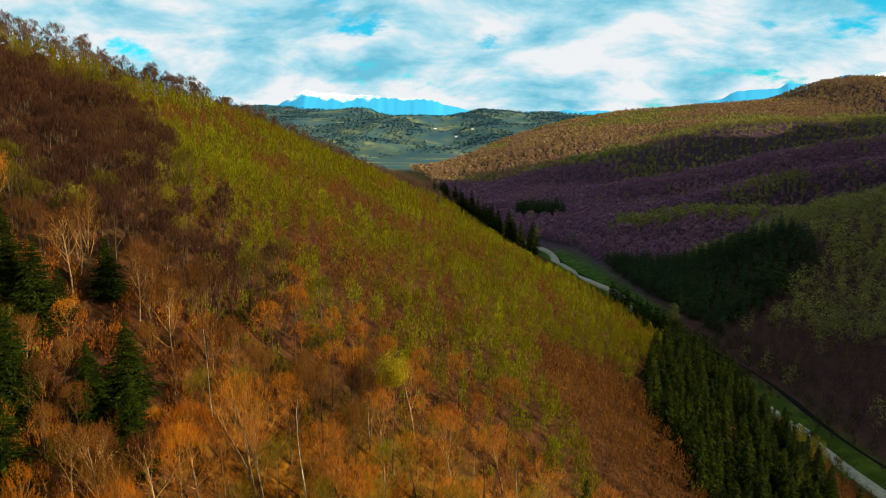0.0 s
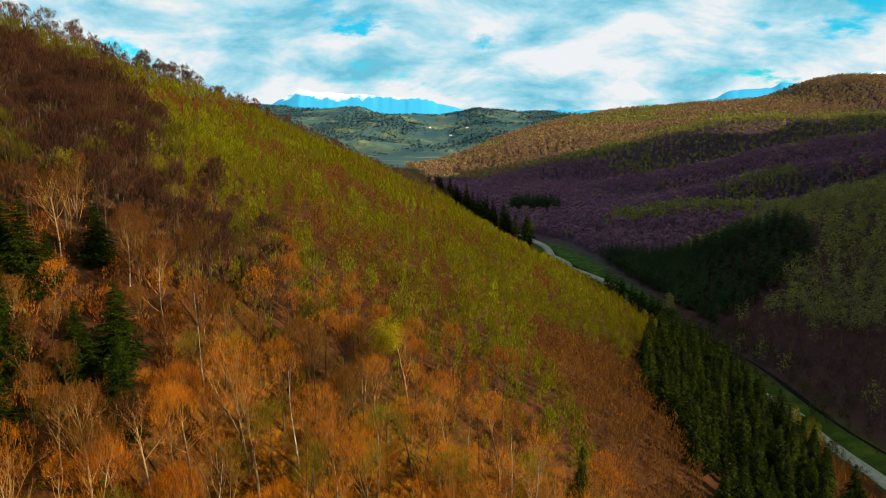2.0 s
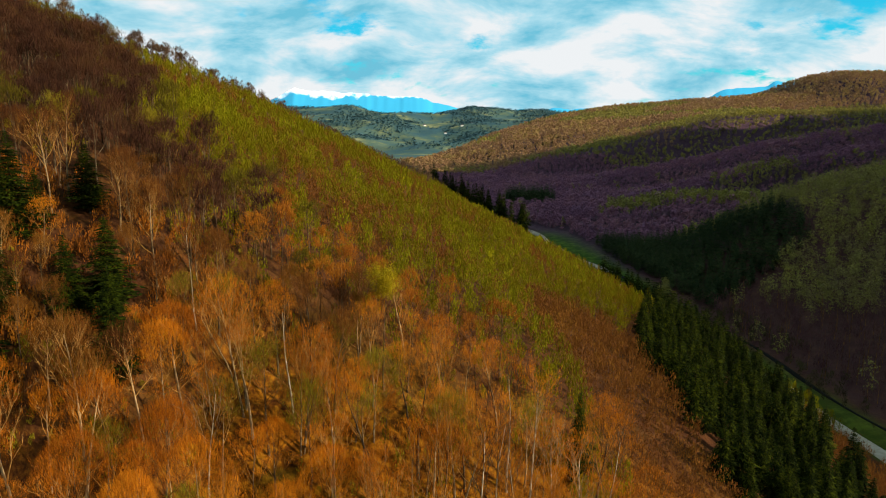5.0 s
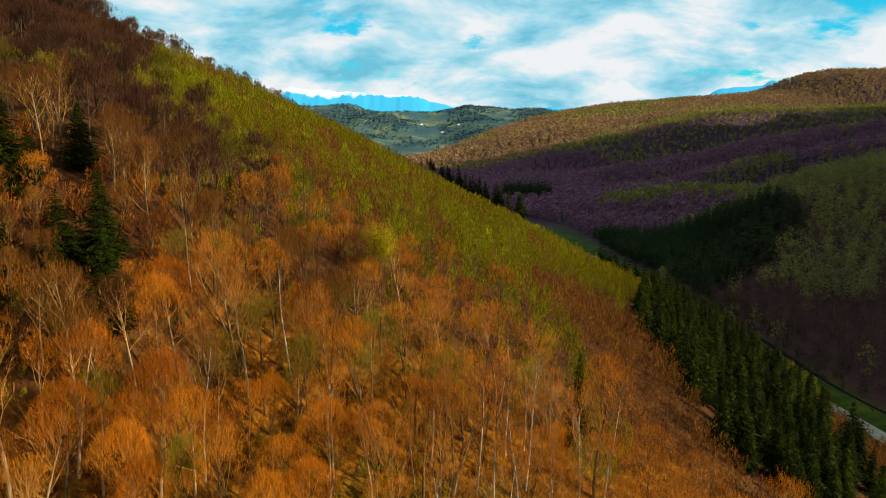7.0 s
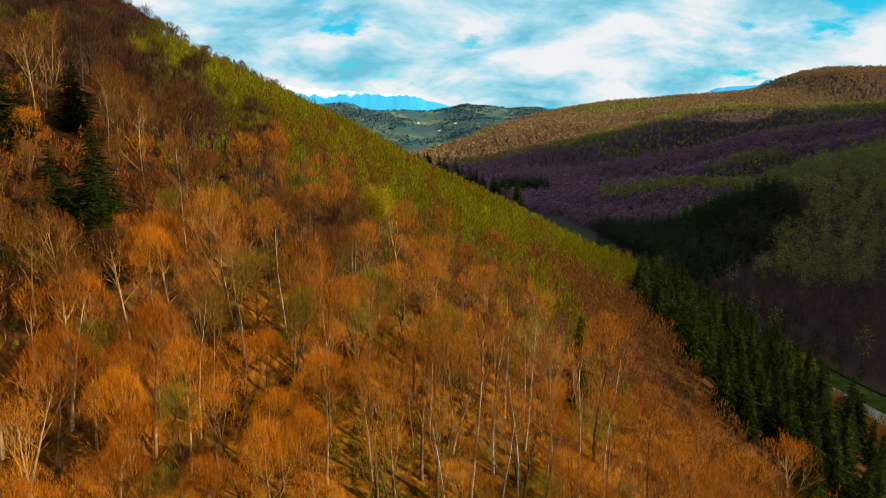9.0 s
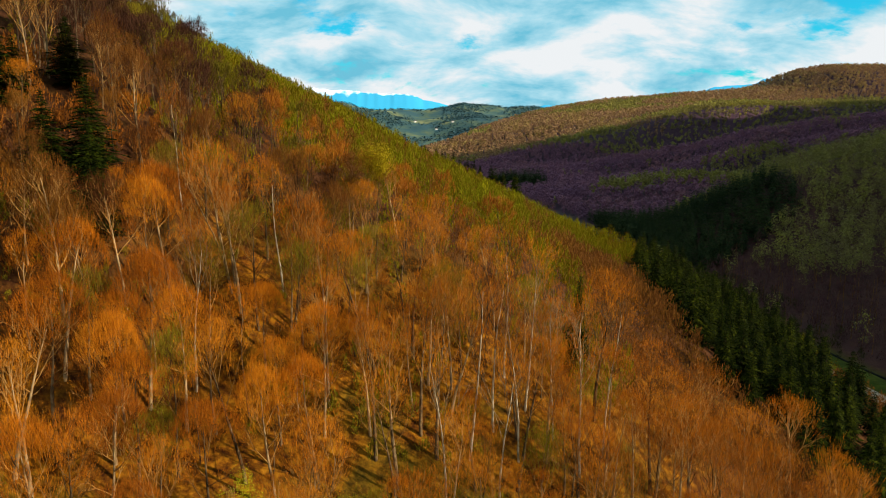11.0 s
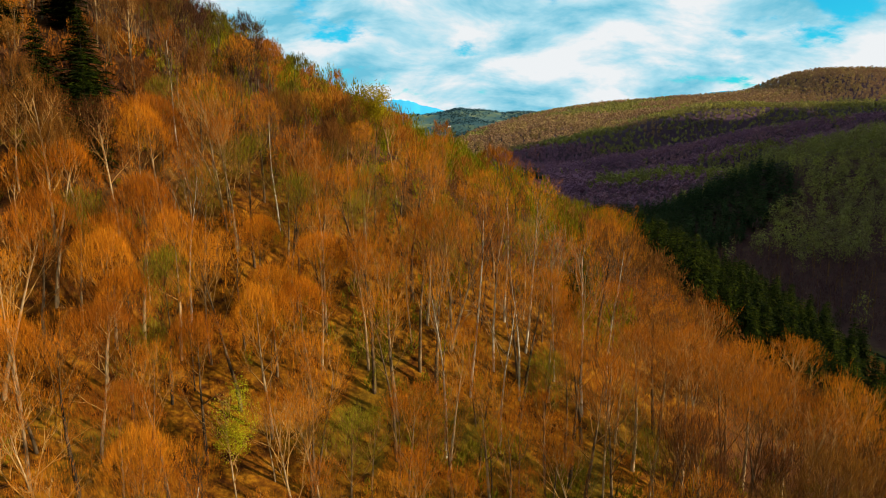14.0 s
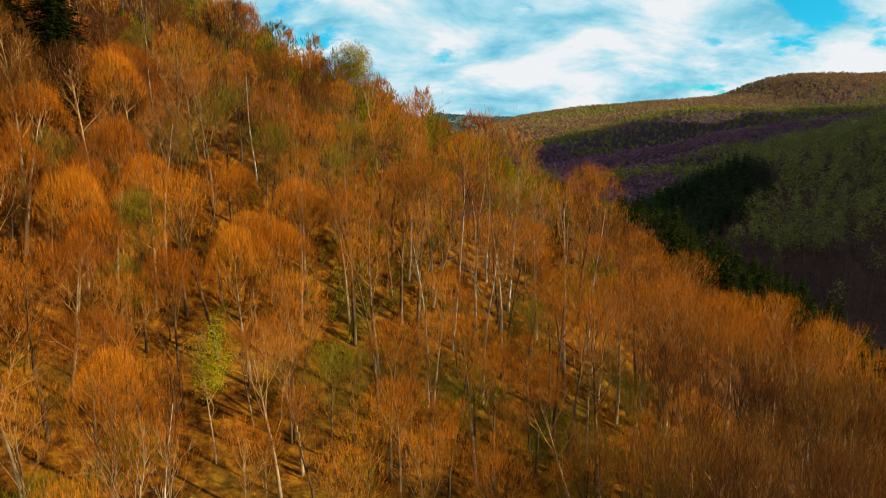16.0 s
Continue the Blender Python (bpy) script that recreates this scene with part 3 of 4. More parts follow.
def conifer(seed, h, width, whorls, per, fine, droop=0.25):
    """A fir or spruce: stem and needled boughs, each bough a fan of drooping sprays."""
    r = np.random.default_rng(seed)
    near = fine >= 4
    segs = [(np.array((0, 0, -0.5)), np.array((0, 0, h * 0.55)), 0.009 * h + 0.05, 0.006 * h, 6), (np.array((0, 0, h * 0.55)), np.array((0, 0, h)), 0.006 * h, 0.015, 5)]
    SV, SF = tubes(segs)
    P, D, Ln, Wd = [], [], [], []
    for i in range(whorls):
        f = (i + r.uniform(-0.2, 0.2)) / whorls
        z = h * (0.10 + 0.88 * f)
        reach = width * (1 - f) ** (0.85 if near else 0.95) * min(1, 0.6 + 2.2 * f) * r.uniform(0.74, 1.18) + 0.3
        for j in range(per):
            if r.random() < 0.10:
                continue
            a = 2 * math.pi * (j + r.uniform(-0.35, 0.35)) / per + i * 1.9
            L0 = reach * r.uniform(0.62, 1.18)
            dz = r.uniform(-0.4, 0.4) if near else 0.0
            out = np.array((math.cos(a), math.sin(a), 0.0))
            side = np.array((-out[1], out[0], 0.0))
            for s in range(fine):
                g = (s + 0.5) / fine
                p = np.array((0, 0, z + dz)) + out * L0 * g * 0.9 + np.array((0, 0, 0.18 * L0 * g - droop * L0 * g * g * 1.6))
                for sg in (-1, -0.45, 0.45, 1) if near else (-1, 1):
                    fan = 0.30 * L0 * (1 - 0.75 * g) if near else 0.0
                    dd = out * 0.75 + side * sg * r.uniform(0.3, 0.9) + np.array((0, 0, r.uniform(-0.35 if near else -0.6, 0.1)))
                    P.append(p + side * sg * fan * r.uniform(0.6, 1.2) - np.array((0, 0, 0.16 * fan)) + r.normal(size=3) * 0.06)
                    D.append(dd / np.linalg.norm(dd))
                    Ln.append(((0.34 + 0.30 * (1 - g)) * L0 * r.uniform(0.8, 1.3) + 0.15) * (1.0 if not near else 0.36))
                    Wd.append((0.26 * L0 + 0.12) * r.uniform(0.7, 1.3) * (3.2 / (fine + 1)) * (1.0 if not near else 0.85))
    P, D, Ln, Wd = np.array(P), np.array(D), np.array(Ln), np.array(Wd)
    n = len(P)
    side = np.cross(D, np.array((0, 0, 1.0)) + r.normal(size=(n, 3)) * 0.35)
    side /= np.linalg.norm(side, axis=1, keepdims=True) + 1e-9
    w = (Wd * 0.5)[:, None]
    if not near:
        V = np.stack([P - side * w * 0.7, P + D * Ln[:, None] - np.array((0, 0, 0.08)), P + side * w * 0.7], 1).reshape(-1, 3)
    else:
        V = np.stack([P - side * w, P + D * Ln[:, None] - np.array((0, 0, 0.06)), P + side * w], 1).reshape(-1, 3)
    return SV, SF, V, np.arange(3 * n, dtype=np.int32).reshape(-1, 3)


def make_tree(name, label, category, group, stem, crown, bark, foliage, limbs=None, limb_mat=None):
    """A tree thing at the origin: an Empty with a trunk, limbs and a crown."""
    root = new(name)
    tagged(root, label, category, group)
    n = len(stem[1])
    if limbs:
        stem = np.concatenate([stem[0], limbs[0]]), np.concatenate([stem[1], limbs[1] + len(stem[0])])
    t = new("trunk", mesh_np("trunk", *stem, bark, True, limb_mat, n))
    c = new("crown", mesh_np("crown", *crown, foliage))
    t.parent = c.parent = root
    return root


def put_tree(pattern, x, y, s=1.0, turn=0.0, tall=1.0, sink=0.1, label=""):
    m = Matrix.LocRotScale((x, y, float(land(x, y)) - sink), Euler((0, 0, turn)), None)
    ob = copy_thing(pattern, m)
    ob.scale = (s, s, s * tall)
    if label:
        ob["label"] = label
    return ob


def drop_pattern(root):
    for o in (*root.children_recursive, root):
        bpy.data.objects.remove(o)


def woods(name, label, mat, patterns, xs, ys, sizes, sink=0.1):
    """One mesh of many small trees: patterns is a list of (vertices, triangles)."""
    r = np.random.default_rng(len(xs) + 5)
    zs = land(xs, ys) - sink
    kind = r.integers(0, len(patterns), len(xs))
    Vs, Fs, n = [], [], 0
    for k, (V, F) in enumerate(patterns):
        idx = np.where(kind == k)[0]
        if not len(idx):
            continue
        th = r.uniform(0, 2 * math.pi, len(idx))
        c, s = np.cos(th), np.sin(th)
        sz = sizes[idx]
        wd = sz * r.uniform(0.85, 1.2, len(idx))
        X = (V[None, :, 0] * c[:, None] - V[None, :, 1] * s[:, None]) * wd[:, None] + xs[idx, None]
        Y = (V[None, :, 0] * s[:, None] + V[None, :, 1] * c[:, None]) * wd[:, None] + ys[idx, None]
        Z = V[None, :, 2] * sz[:, None] + zs[idx, None]
        Vs.append(np.stack([X, Y, Z], -1).reshape(-1, 3))
        Fs.append((F[None] + (np.arange(len(idx)) * len(V))[:, None, None] + n).reshape(-1, 3))
        n += len(V) * len(idx)
    ob = new(name, mesh_np(name, np.concatenate(Vs), np.concatenate(Fs), mat))
    return tagged(ob, label, "woods", kind="stuff")


def scatter(x0, x1, y0, y1, step, seed):
    """Jittered places on a grid."""
    r = np.random.default_rng(seed)
    gx, gy = np.meshgrid(np.arange(x0, x1, step), np.arange(y0, y1, step))
    gx = gx.ravel() + r.uniform(-0.5, 0.5, gx.size) * step * 0.95
    gy = gy.ravel() + r.uniform(-0.5, 0.5, gy.size) * step * 0.95
    return gx, gy


# ---- zones of the near hillside ----


def old_wood_edge(x):
    """The far edge of the tall bare beech wood, as y."""
    return 107 + 19 * smooth(-np.asarray(x, float), 6, 30) + 7 * wave(x, 0 * np.asarray(x, float), 22, 11) + 62 * smooth(-np.asarray(x, float), 32, 100) * (1 - 0.6 * smooth(-np.asarray(x, float), 100, 130)) - 22 * smooth(x, 6, 26)


def belt(x, y):
    """1 inside the spruce belt at the hill's foot."""
    lo = np.interp(y, (70, 110, 180, 205, 240, 300, 390), (68, 51, 57, 63, 82, 104, 99))
    hi = np.minimum(np.interp(y, (70, 110, 140, 170, 230, 270), (84, 88, 98, 106, 118, 126)), axis(y) - 7)
    return (x > lo + 3 * wave(x, y, 9, 12)) & (x < hi) & (y > 72) & (y < 392)


# anchors: trees that stand out
ANCHORS = [(-31, 66), (-32, 61), (-13, 71), (-7, 85), (-13, 77), (-27, 91), (-2.4, 58), (-12, 61), (30, 73), (16, 71), (36, 74), (18, 59), (-17, 67), (-26, 52), (-36, 56), (31, 56), (41, 63), (51, 86), (30, 83), (25, 76), (16, 65), (-4, 73), (-33, 75), (-42, 71), (-33, 99), (-15, 95), (-38, 103), (2, 96), (-21, 104), (-43, 77), (-34, 86), (-40, 77.5), (-44.5, 80), (-37.5, 81), (-48, 79.5), (-42, 74), (35, 60), (38, 65), (41.5, 59), (44, 67), (32, 67), (33, 74.5), (37.5, 71), (40, 78), (35, 82), (29, 79)]
BUDDING = [(-28, 82), (-23, 87), (-36, 92), (-30, 96), (-60, 108), (-47, 119), (-62, 133), (-52, 126), (-40, 112), (-17, 83), (3, 88), (-9, 93), (14, 95)]
BIRCHES = [(11.6, 81), (8.5, 84), (13.5, 89), (5, 79), (17, 86), (20, 82), (11, 93), (24, 86), (8, 73)]


def stunted(x, y):
    """Smaller growth below the group of firs and towards the wood's upper edge."""
    return (0.6 if -70 < x < -38 and 79 < y < 96 else 1.0) * (0.82 + 0.18 * float(max(smooth(y, 60, 74), smooth(x, 5, 20)))) * (1 - 0.22 * float(smooth(y, 88, 106)))


def build_beeches():
    BEECHES = "beeches of the hillside wood"

    def family(n, seed, name, label, group, bark, foliage, low, high, spreads, forks, twigs, **how):
        out = []
        for i in range(n):
            r = np.random.default_rng(seed + i)
            stem, limbs, fine = bare_tree(seed * 3 + i, r.uniform(low, high), r.uniform(*spreads), r.uniform(*forks), twigs, **how)
            out.append(make_tree(name, label, "tree", group, stem, fine, bark, foliage, limbs, M_LIMB if bark is not M_BIRCH else M_BARK))
        return out

    pats = family(8, 40, "beech_tree", "tall leafless beech with grey trunk and orange-brown budding twigs", BEECHES, M_BARK, M_TWIG, 19, 23, (0.42, 0.62), (0.50, 0.66), 1700, width=0.024, dome=0.55, rounded=0.5, girth=1.2)
    broad = family(5, 60, "beech_tree", "spreading leafless beech with a dense orange-brown domed crown", BEECHES, M_BARK, M_TWIG, 17, 20, (0.72, 0.95), (0.34, 0.46), 4200, width=0.026, dome=0.75, girth=1.15, rounded=0.8)
    broad += family(2, 68, "beech_tree", "forked leafless beech with several pale ascending stems", BEECHES, M_BARK, M_TWIG, 18, 21, (0.55, 0.65), (0.34, 0.44), 3000, width=0.027, dome=0.5, stems=3)
    pole = family(4, 80, "beech_tree", "slim young leafless beech with a thin straight stem", BEECHES, M_BARK, M_TWIG, 13, 18, (0.35, 0.5), (0.5, 0.62), 750, width=0.032, dome=0.4, deep=2, girth=0.7)
    shaded = family(4, 140, "beech_tree", "leafless beech with reddish-brown twigs darkened for shade at the wood's edges", BEECHES, M_BARK, M_TWIG_SHADED, 18, 22, (0.5, 0.65), (0.34, 0.5), 2600, width=0.032, dome=0.45)
    slim = family(3, 200, "birch_tree", "slender birch with a white trunk and thin bare twigs", "pale-trunked birches in the beech wood", M_BIRCH, M_TWIG, 23, 26, (0.36, 0.44), (0.5, 0.6), 1100, lean=0.05, width=0.03, dome=0.25, girth=0.72)
    bud = family(3, 260, "budding_tree", "slim broad-leaved tree with yellow-green spring buds", "budding trees in the beech wood", M_BARK, M_TWIG_GREEN, 16, 20, (0.45, 0.6), (0.4, 0.5), 2200, width=0.034, dome=0.45)
    r = np.random.default_rng(3)
    done = []

    def place(kinds, x, y, s, tall=1.0):
        put_tree(kinds[r.integers(len(kinds))], x, y, s * stunted(x, y), r.uniform(0, 6.28), tall)
        done.append((x, y))

    for x, y in BIRCHES:
        place(slim, x, y, r.uniform(0.92, 1.08))
    for x, y in BUDDING:
        place(bud, x, y, r.uniform(0.8, 1.0))
    for x, y in ANCHORS:
        place(shaded if (x < -34 and y > 74) or (x < -10 and y > 93) else (broad if x < -10 else pats), x, y, r.uniform(0.92, 1.1))
    gx, gy = scatter(-75, 66, 34, 108, 4.5, 8)
    for k in r.permutation(len(gx)):
        x, y = gx[k], gy[k]
        if y > old_wood_edge(x) or belt(x, y) or abs(x) > 16 + 0.58 * y or x > 57 - 0.34 * (y - 62):
            continue
        if min((x - a) ** 2 + (y - b) ** 2 for a, b in done) < 2.7 ** 2:
            continue
        if any((x - a) ** 2 + (y - b) ** 2 < c * c for a, b, c in CLEAR):
            continue
        which = r.random()
        kinds = bud if which < 0.07 else (slim if which < 0.085 else (pole if which < 0.36 else (broad if which > 0.95 - 0.22 * (x < -15) else pats)))
        # shade by colour: darker beeches at the right edge and upper left
        if x > 21 + 0.55 * (y - 55) + 4 * r.normal() or (x < -34 and y > 78 + 4 * r.normal() and r.random() < 0.75) or (x < -10 and y > 94 + 3 * r.normal() and r.random() < 0.7):
            kinds = shaded
        place(kinds, x, y, r.uniform(0.72, 1.04), r.uniform(0.92, 1.08))
    for p in pats + broad + pole + slim + bud + shaded:
        drop_pattern(p)


CLEAR = [(-18, 57, 2.5), (-8, 101, 3.0), (23, 98, 4.5), (-44.5, 89.7, 3), (-53, 103, 4.0), (-51, 98, 4.0), (-49.5, 93, 3.5), (-48.3, 86.2, 2.5), (-59, 94, 3), (-65, 97, 3), (-57, 84, 3), (-41.5, 83.5, 2.5)]
build_beeches()


def build_firs():
    pats = [make_tree("fir_tree", "tall dark green fir with drooping boughs", "tree", "dark firs among the beeches", *((lambda c: ((c[0], c[1]), (c[2], c[3])))(conifer(300 + i, 23.0, 4.9, 27, 14, 8, 0.22))), M_BARK_DARK, M_NEEDLE) for i in range(3)]
    # place, height of the top, breadth
    big = [(-44.5, 89.7, 94.6, 0.95), (-41.5, 83.5, 88.8, 0.9), (-48.3, 86.2, 92.6, 0.85), (-53, 103, 104, 0.8), (-57.5, 97, 100.5, 0.62), (-59, 94, 106, 1.0), (-65, 97, 110, 1.0), (-71, 98, 112, 1.0), (-57, 84, 97.5, 0.95), (-62, 88, 101, 1.0), (-55.5, 78, 91, 0.95), (-63, 80, 97, 1.0), (-103, 177, 133, 0.55), (23, 98, 66.0, 0.62)]
    r = np.random.default_rng(5)
    for i, (x, y, top, wide) in enumerate(big):
        put_tree(pats[i % 3], x, y, wide, r.uniform(0, 6.28), (top - float(land(x, y)) + 0.1) / (23.0 * wide))
    for p in pats:
        drop_pattern(p)
    # spruces of the belt and of the plantation over the road
    pats = [make_tree("spruce_tree", "dark green spruce in a dense belt at the slope's foot", "tree", "spruces of the belt", *((lambda c: ((c[0], c[1]), (c[2], c[3])))(conifer(320 + i, 13.5, 3.1, 22, 9, 3))), M_BARK_DARK, M_NEEDLE_DARK) for i in range(4)]
    gx, gy = scatter(52, 132, 72, 395, 5.0, 21)
    keep = belt(gx, gy) & (gy < 250)
    fringe = belt(gx, gy) & (gy >= 250)
    for x, y in zip(gx[keep], gy[keep]):
        put_tree(pats[r.integers(4)], x, y, r.uniform(0.7, 1.12), r.uniform(0, 6.28))
    for f in np.linspace(0, 1, 34):
        x, y = -4 + 70 * f + r.normal() * 4, 640 - 190 * f + r.normal() * 9
        o = put_tree(pats[r.integers(4)], x, y, r.uniform(1.25, 2.0), r.uniform(0, 6.28))
        o["label"], o["group"] = "dark spruce standing out on the shoulder of the hill", "spruces on the shoulder"
    for p in pats:
        drop_pattern(p)
    con = [conifer(340 + i, 13.0, 2.9, 13, 7, 2)[2:] for i in range(3)]
    woods("spruce_fringe", "dark spruces lining the hill's foot beside the road", M_NEEDLE_DARK, con, gx[fringe], gy[fringe], r.uniform(0.95, 1.35, fringe.sum()))
    gx, gy = scatter(118, 235, 350, 520, 4.6, 22)
    # plantation: between the meadow and the spur's shoulder
    u = gx - np.interp(gy, (355, 420, 500, 520), (150, 136, 128, 126))
    keep = (u > 0) & (gx < np.interp(gy, (355, 380, 420, 470, 520), (158, 222, 226, 205, 150)))
    gx2, gy2 = scatter(75, 150, 735, 805, 5, 23)
    k2 = ((gx2 - 112) / 29) ** 2 + ((gy2 - 768) / 26) ** 2 < 1
    x, y = np.concatenate([gx[keep], gx2[k2]]), np.concatenate([gy[keep], gy2[k2]])
    woods("spruce_plantation", "dense dark spruce plantation beside the meadow", M_NEEDLE_BLUE, con, x, y, r.uniform(0.8, 1.25, len(x)) * np.where(y > 700, 1.6, 1.0))
    # thin line of spruces across the far slope
    t = r.uniform(0, 1, 90)
    x, y = 60 + 190 * t + r.normal(size=90) * 9, 1330 + 40 * t + r.normal(size=90) * 18
    woods("far_spruces", "thin dark row of spruces on the far slope", M_NEEDLE_DARK, con, x, y, r.uniform(0.8, 1.3, 90))


build_firs()


def build_single_trees():
    # pale round-headed tree in fresh leaf
    stem, limbs, _ = bare_tree(401, 19, 0.5, 0.5, 300)
    p = make_tree("leafing_tree", "round-headed tree in olive-yellow spring leaf", "tree", "trees in fresh leaf", stem, leaf_cloud(402, 20.4, 15.9, 3.0, 6500, 0.10, 0.65, gaps=20), M_BARK, M_LEAF_OLIVE, limbs, M_LIMB)
    put_tree(p, -8, 101, 1.0)
    drop_pattern(p)
    stem, limbs, _ = bare_tree(405, 8, 0.6, 0.35, 200)
    p = make_tree("leafing_tree", "lone round pale-leaved tree beside the valley road", "tree", "trees in fresh leaf", stem, leaf_cloud(406, 11.5, 2.0, 4.2, 1600, 0.34, 0.5, gaps=9), M_BARK, M_FAR_GREEN, limbs, M_LIMB)
    put_tree(p, 132, 368, 1.0, 2.0)
    drop_pattern(p)
    stem, limbs, _ = bare_tree(411, 13.5, 0.4, 0.4, 300, girth=0.7)
    p = make_tree("leafing_sapling", "young beech with a bright yellow-green crown among bare trees", "tree", "trees in fresh leaf", stem, leaf_cloud(412, 13.4, 6.6, 2.3, 5200, 0.062, 0.6, gaps=24), M_BARK, M_LEAF_PALE, limbs, M_LIMB)
    put_tree(p, -18, 57, 1.0)
    drop_pattern(p)


build_single_trees()


def build_crest_trees():
    """Bare trees that stand out against the sky along the crest of the near hill."""
    pats = []
    for i in range(5):
        stem, limbs, twigs = bare_tree(430 + i, 11 + i * 0.7, 0.75, 0.32, 900, width=0.07, dome=0.55, deep=2)
        pats.append(make_tree("crest_tree", "small leafless purple-brown tree on the hill's crest", "tree", "trees along the crest", stem, twigs, M_TRUNKS, M_CREST, limbs, M_TRUNKS))
    r = np.random.default_rng(91)
    y = 205.0
    while y < 520:
        past = r.uniform(-20, 0) - 18 * smooth(y, 370, 450)
        x = -182 + (0.351 * (y - 240) - past) / 0.936
        put_tree(pats[r.integers(5)], x, y, r.uniform(0.75, 1.2) * (1 - 0.4 * smooth(y, 330, 480)), r.uniform(0, 6.28))
        y += r.uniform(1.2, 4.2)
    for p in pats:
        drop_pattern(p)


build_crest_trees()


# ---- woods too many to count ----


def build_woods():
    r = np.random.default_rng(77)
    young = [twig_cloud(500 + i, 6.6 + i * 0.5, 0.3, 1.35, 170, 0.31, 1.1) for i in range(6)]
    young_far = [twig_cloud(510 + i, 6.8 + i * 0.5, 0.4, 1.1, 60, 0.46, 1.2) for i in range(4)]
    rust = [twig_cloud(520 + i, 7.2, 0.5, 2.2, 150, 0.36, 0.6) for i in range(4)]
    bare = [twig_cloud(540 + i, 12.5, 3.0, 2.9, 150, 0.58, 0.7) for i in range(4)]
    old = []
    for i in range(5):
        parts = bare_tree(560 + i, 17 + i * 0.7, 0.6, 0.42, 1200, width=0.07, dome=0.5, deep=2, rounded=0.55)
        off = np.cumsum([0] + [len(v) for v, _ in parts])
        old.append([(np.concatenate([v for v, _ in parts[:2]]), np.concatenate([f + o for (_, f), o in zip(parts[:2], off)])), parts[2]])
    # tall wood behind the nearest beeches
    gx, gy = scatter(-160, 60, 108, 205, 4.3, 35)
    m = (gy + 8 * r.normal(size=len(gx)) < old_wood_edge(gx)) & (np.abs(gx) < 14 + 0.72 * gy) & ~belt(gx, gy)
    for a, b, c in CLEAR:
        m &= (gx - a) ** 2 + (gy - b) ** 2 > c * c
    gx, gy = gx[m], gy[m]
    sz = r.uniform(0.62, 0.86, len(gx)) + 0.08 * smooth(-gx, 40, 80)
    # the shade-toned wood takes over towards the left
    tone = smooth(-gx, 8, 44) + 0.2 * r.normal(size=len(gx))
    fresh = (wave(gx, gy, 26, 19) + 0.5 * r.normal(size=len(gx)) > 0.62) & (gx < -20)
    dull = (tone > 0.5) & ~fresh
    for pick, mat, look_ in ((dull, M_TWIG_CLOUDED, "tall purple-brown leafless wood on the upper slope, darkened for cloud shade"), (~dull & ~fresh, M_TWIG_MID, "tall reddish-brown leafless wood on the slope"), (fresh, M_FRESH, "tall olive budding wood scattered on the upper slope")):
        woods("tall_bare_wood", look_, mat, [o[1] for o in old], gx[pick], gy[pick], sz[pick])
        woods("bare_trunks", "brown trunks and limbs of the leafless wood", M_TRUNKS, [o[0] for o in old], gx[pick], gy[pick], sz[pick])
    gx, gy = scatter(-230, 125, 92, 660, 2.85, 31)
    vis = (np.abs(gx) < 15 + 0.75 * gy) & (gy > old_wood_edge(gx) - 5 + 7 * r.normal(size=len(gx))) & ~belt(gx, gy) & (gx < axis(gy) - 13 - 13 * smooth(gy, 320, 390))
    gx, gy = gx[vis], gy[vis]
    past = crest_past(gx, gy)
    n1, n2 = wave(gx, gy, 34, 15), wave(gx, gy, 11, 16)
    top = (past > -19 + 7 * n1 - 45 * smooth(gy, 430, 600)) & (past < 40)
    low = (gx > 27 + 6 * n1 + 0.12 * (150 - gy)) & (gy < 190 + 10 * n2)
    brown = (n1 + 0.9 * n2 + 0.55 * r.normal(size=len(gx)) + 0.5 * smooth(-gx, 40, 110) * (1 - smooth(gy, 190, 260)) > 0.44)
    keep = past < 45
    lowering = 1 - 0.5 * smooth(gy, 330, 420) * smooth(gx - axis(gy) + 90, 0, 50)
    m = keep & ~top & ~low & ~brown & (r.random(len(gx)) < np.where(gy > 400, 0.5, 0.95))
    for pick, kinds in ((m & (gy < 235), young), (m & (gy >= 235), young_far)):
        woods("young_wood", "young wood in yellow-green spring leaf on the hillside", M_YOUNG, kinds, gx[pick], gy[pick], r.uniform(0.7, 1.35, pick.sum()) * lowering[pick])
    m = keep & (low | (brown & ~top)) & (r.random(len(gx)) < np.where(low, 1.0, 0.75))
    woods("rust_thicket", "rust-brown leafless thicket on the hillside", M_RUST, rust, gx[m], gy[m], r.uniform(0.7, 1.15, m.sum()) * lowering[m])
    m = keep & top & ~low & (r.random(len(gx)) < 0.30)
    woods("bare_wood", "dull brown leafless wood along the hill's crest", M_CREST, bare, gx[m], gy[m], r.uniform(0.55, 1.0, m.sum()))
    # shrubs under the beeches
    sx, sy = scatter(-80, 60, 40, 128, 2.6, 33)
    m = (wave(sx, sy, 14, 18) + r.normal(size=len(sx)) * 0.3 > 0.28) & (np.abs(sx) < 12 + 0.62 * sy) & (sy < old_wood_edge(sx))
    shrub = [twig_cloud(560 + i, 2.6, 0.2, 1.0, 90, 0.3) for i in range(3)]
    woods("undergrowth", "low yellowish undergrowth on the forest floor", M_TWIG_GREEN, shrub, sx[m], sy[m], r.uniform(0.5, 1.4, m.sum()))
    tx, ty = scatter(-80, -36, 68, 108, 2.4, 36)
    m = (np.abs(tx) < 12 + 0.62 * ty) & (r.random(len(tx)) < 0.8)
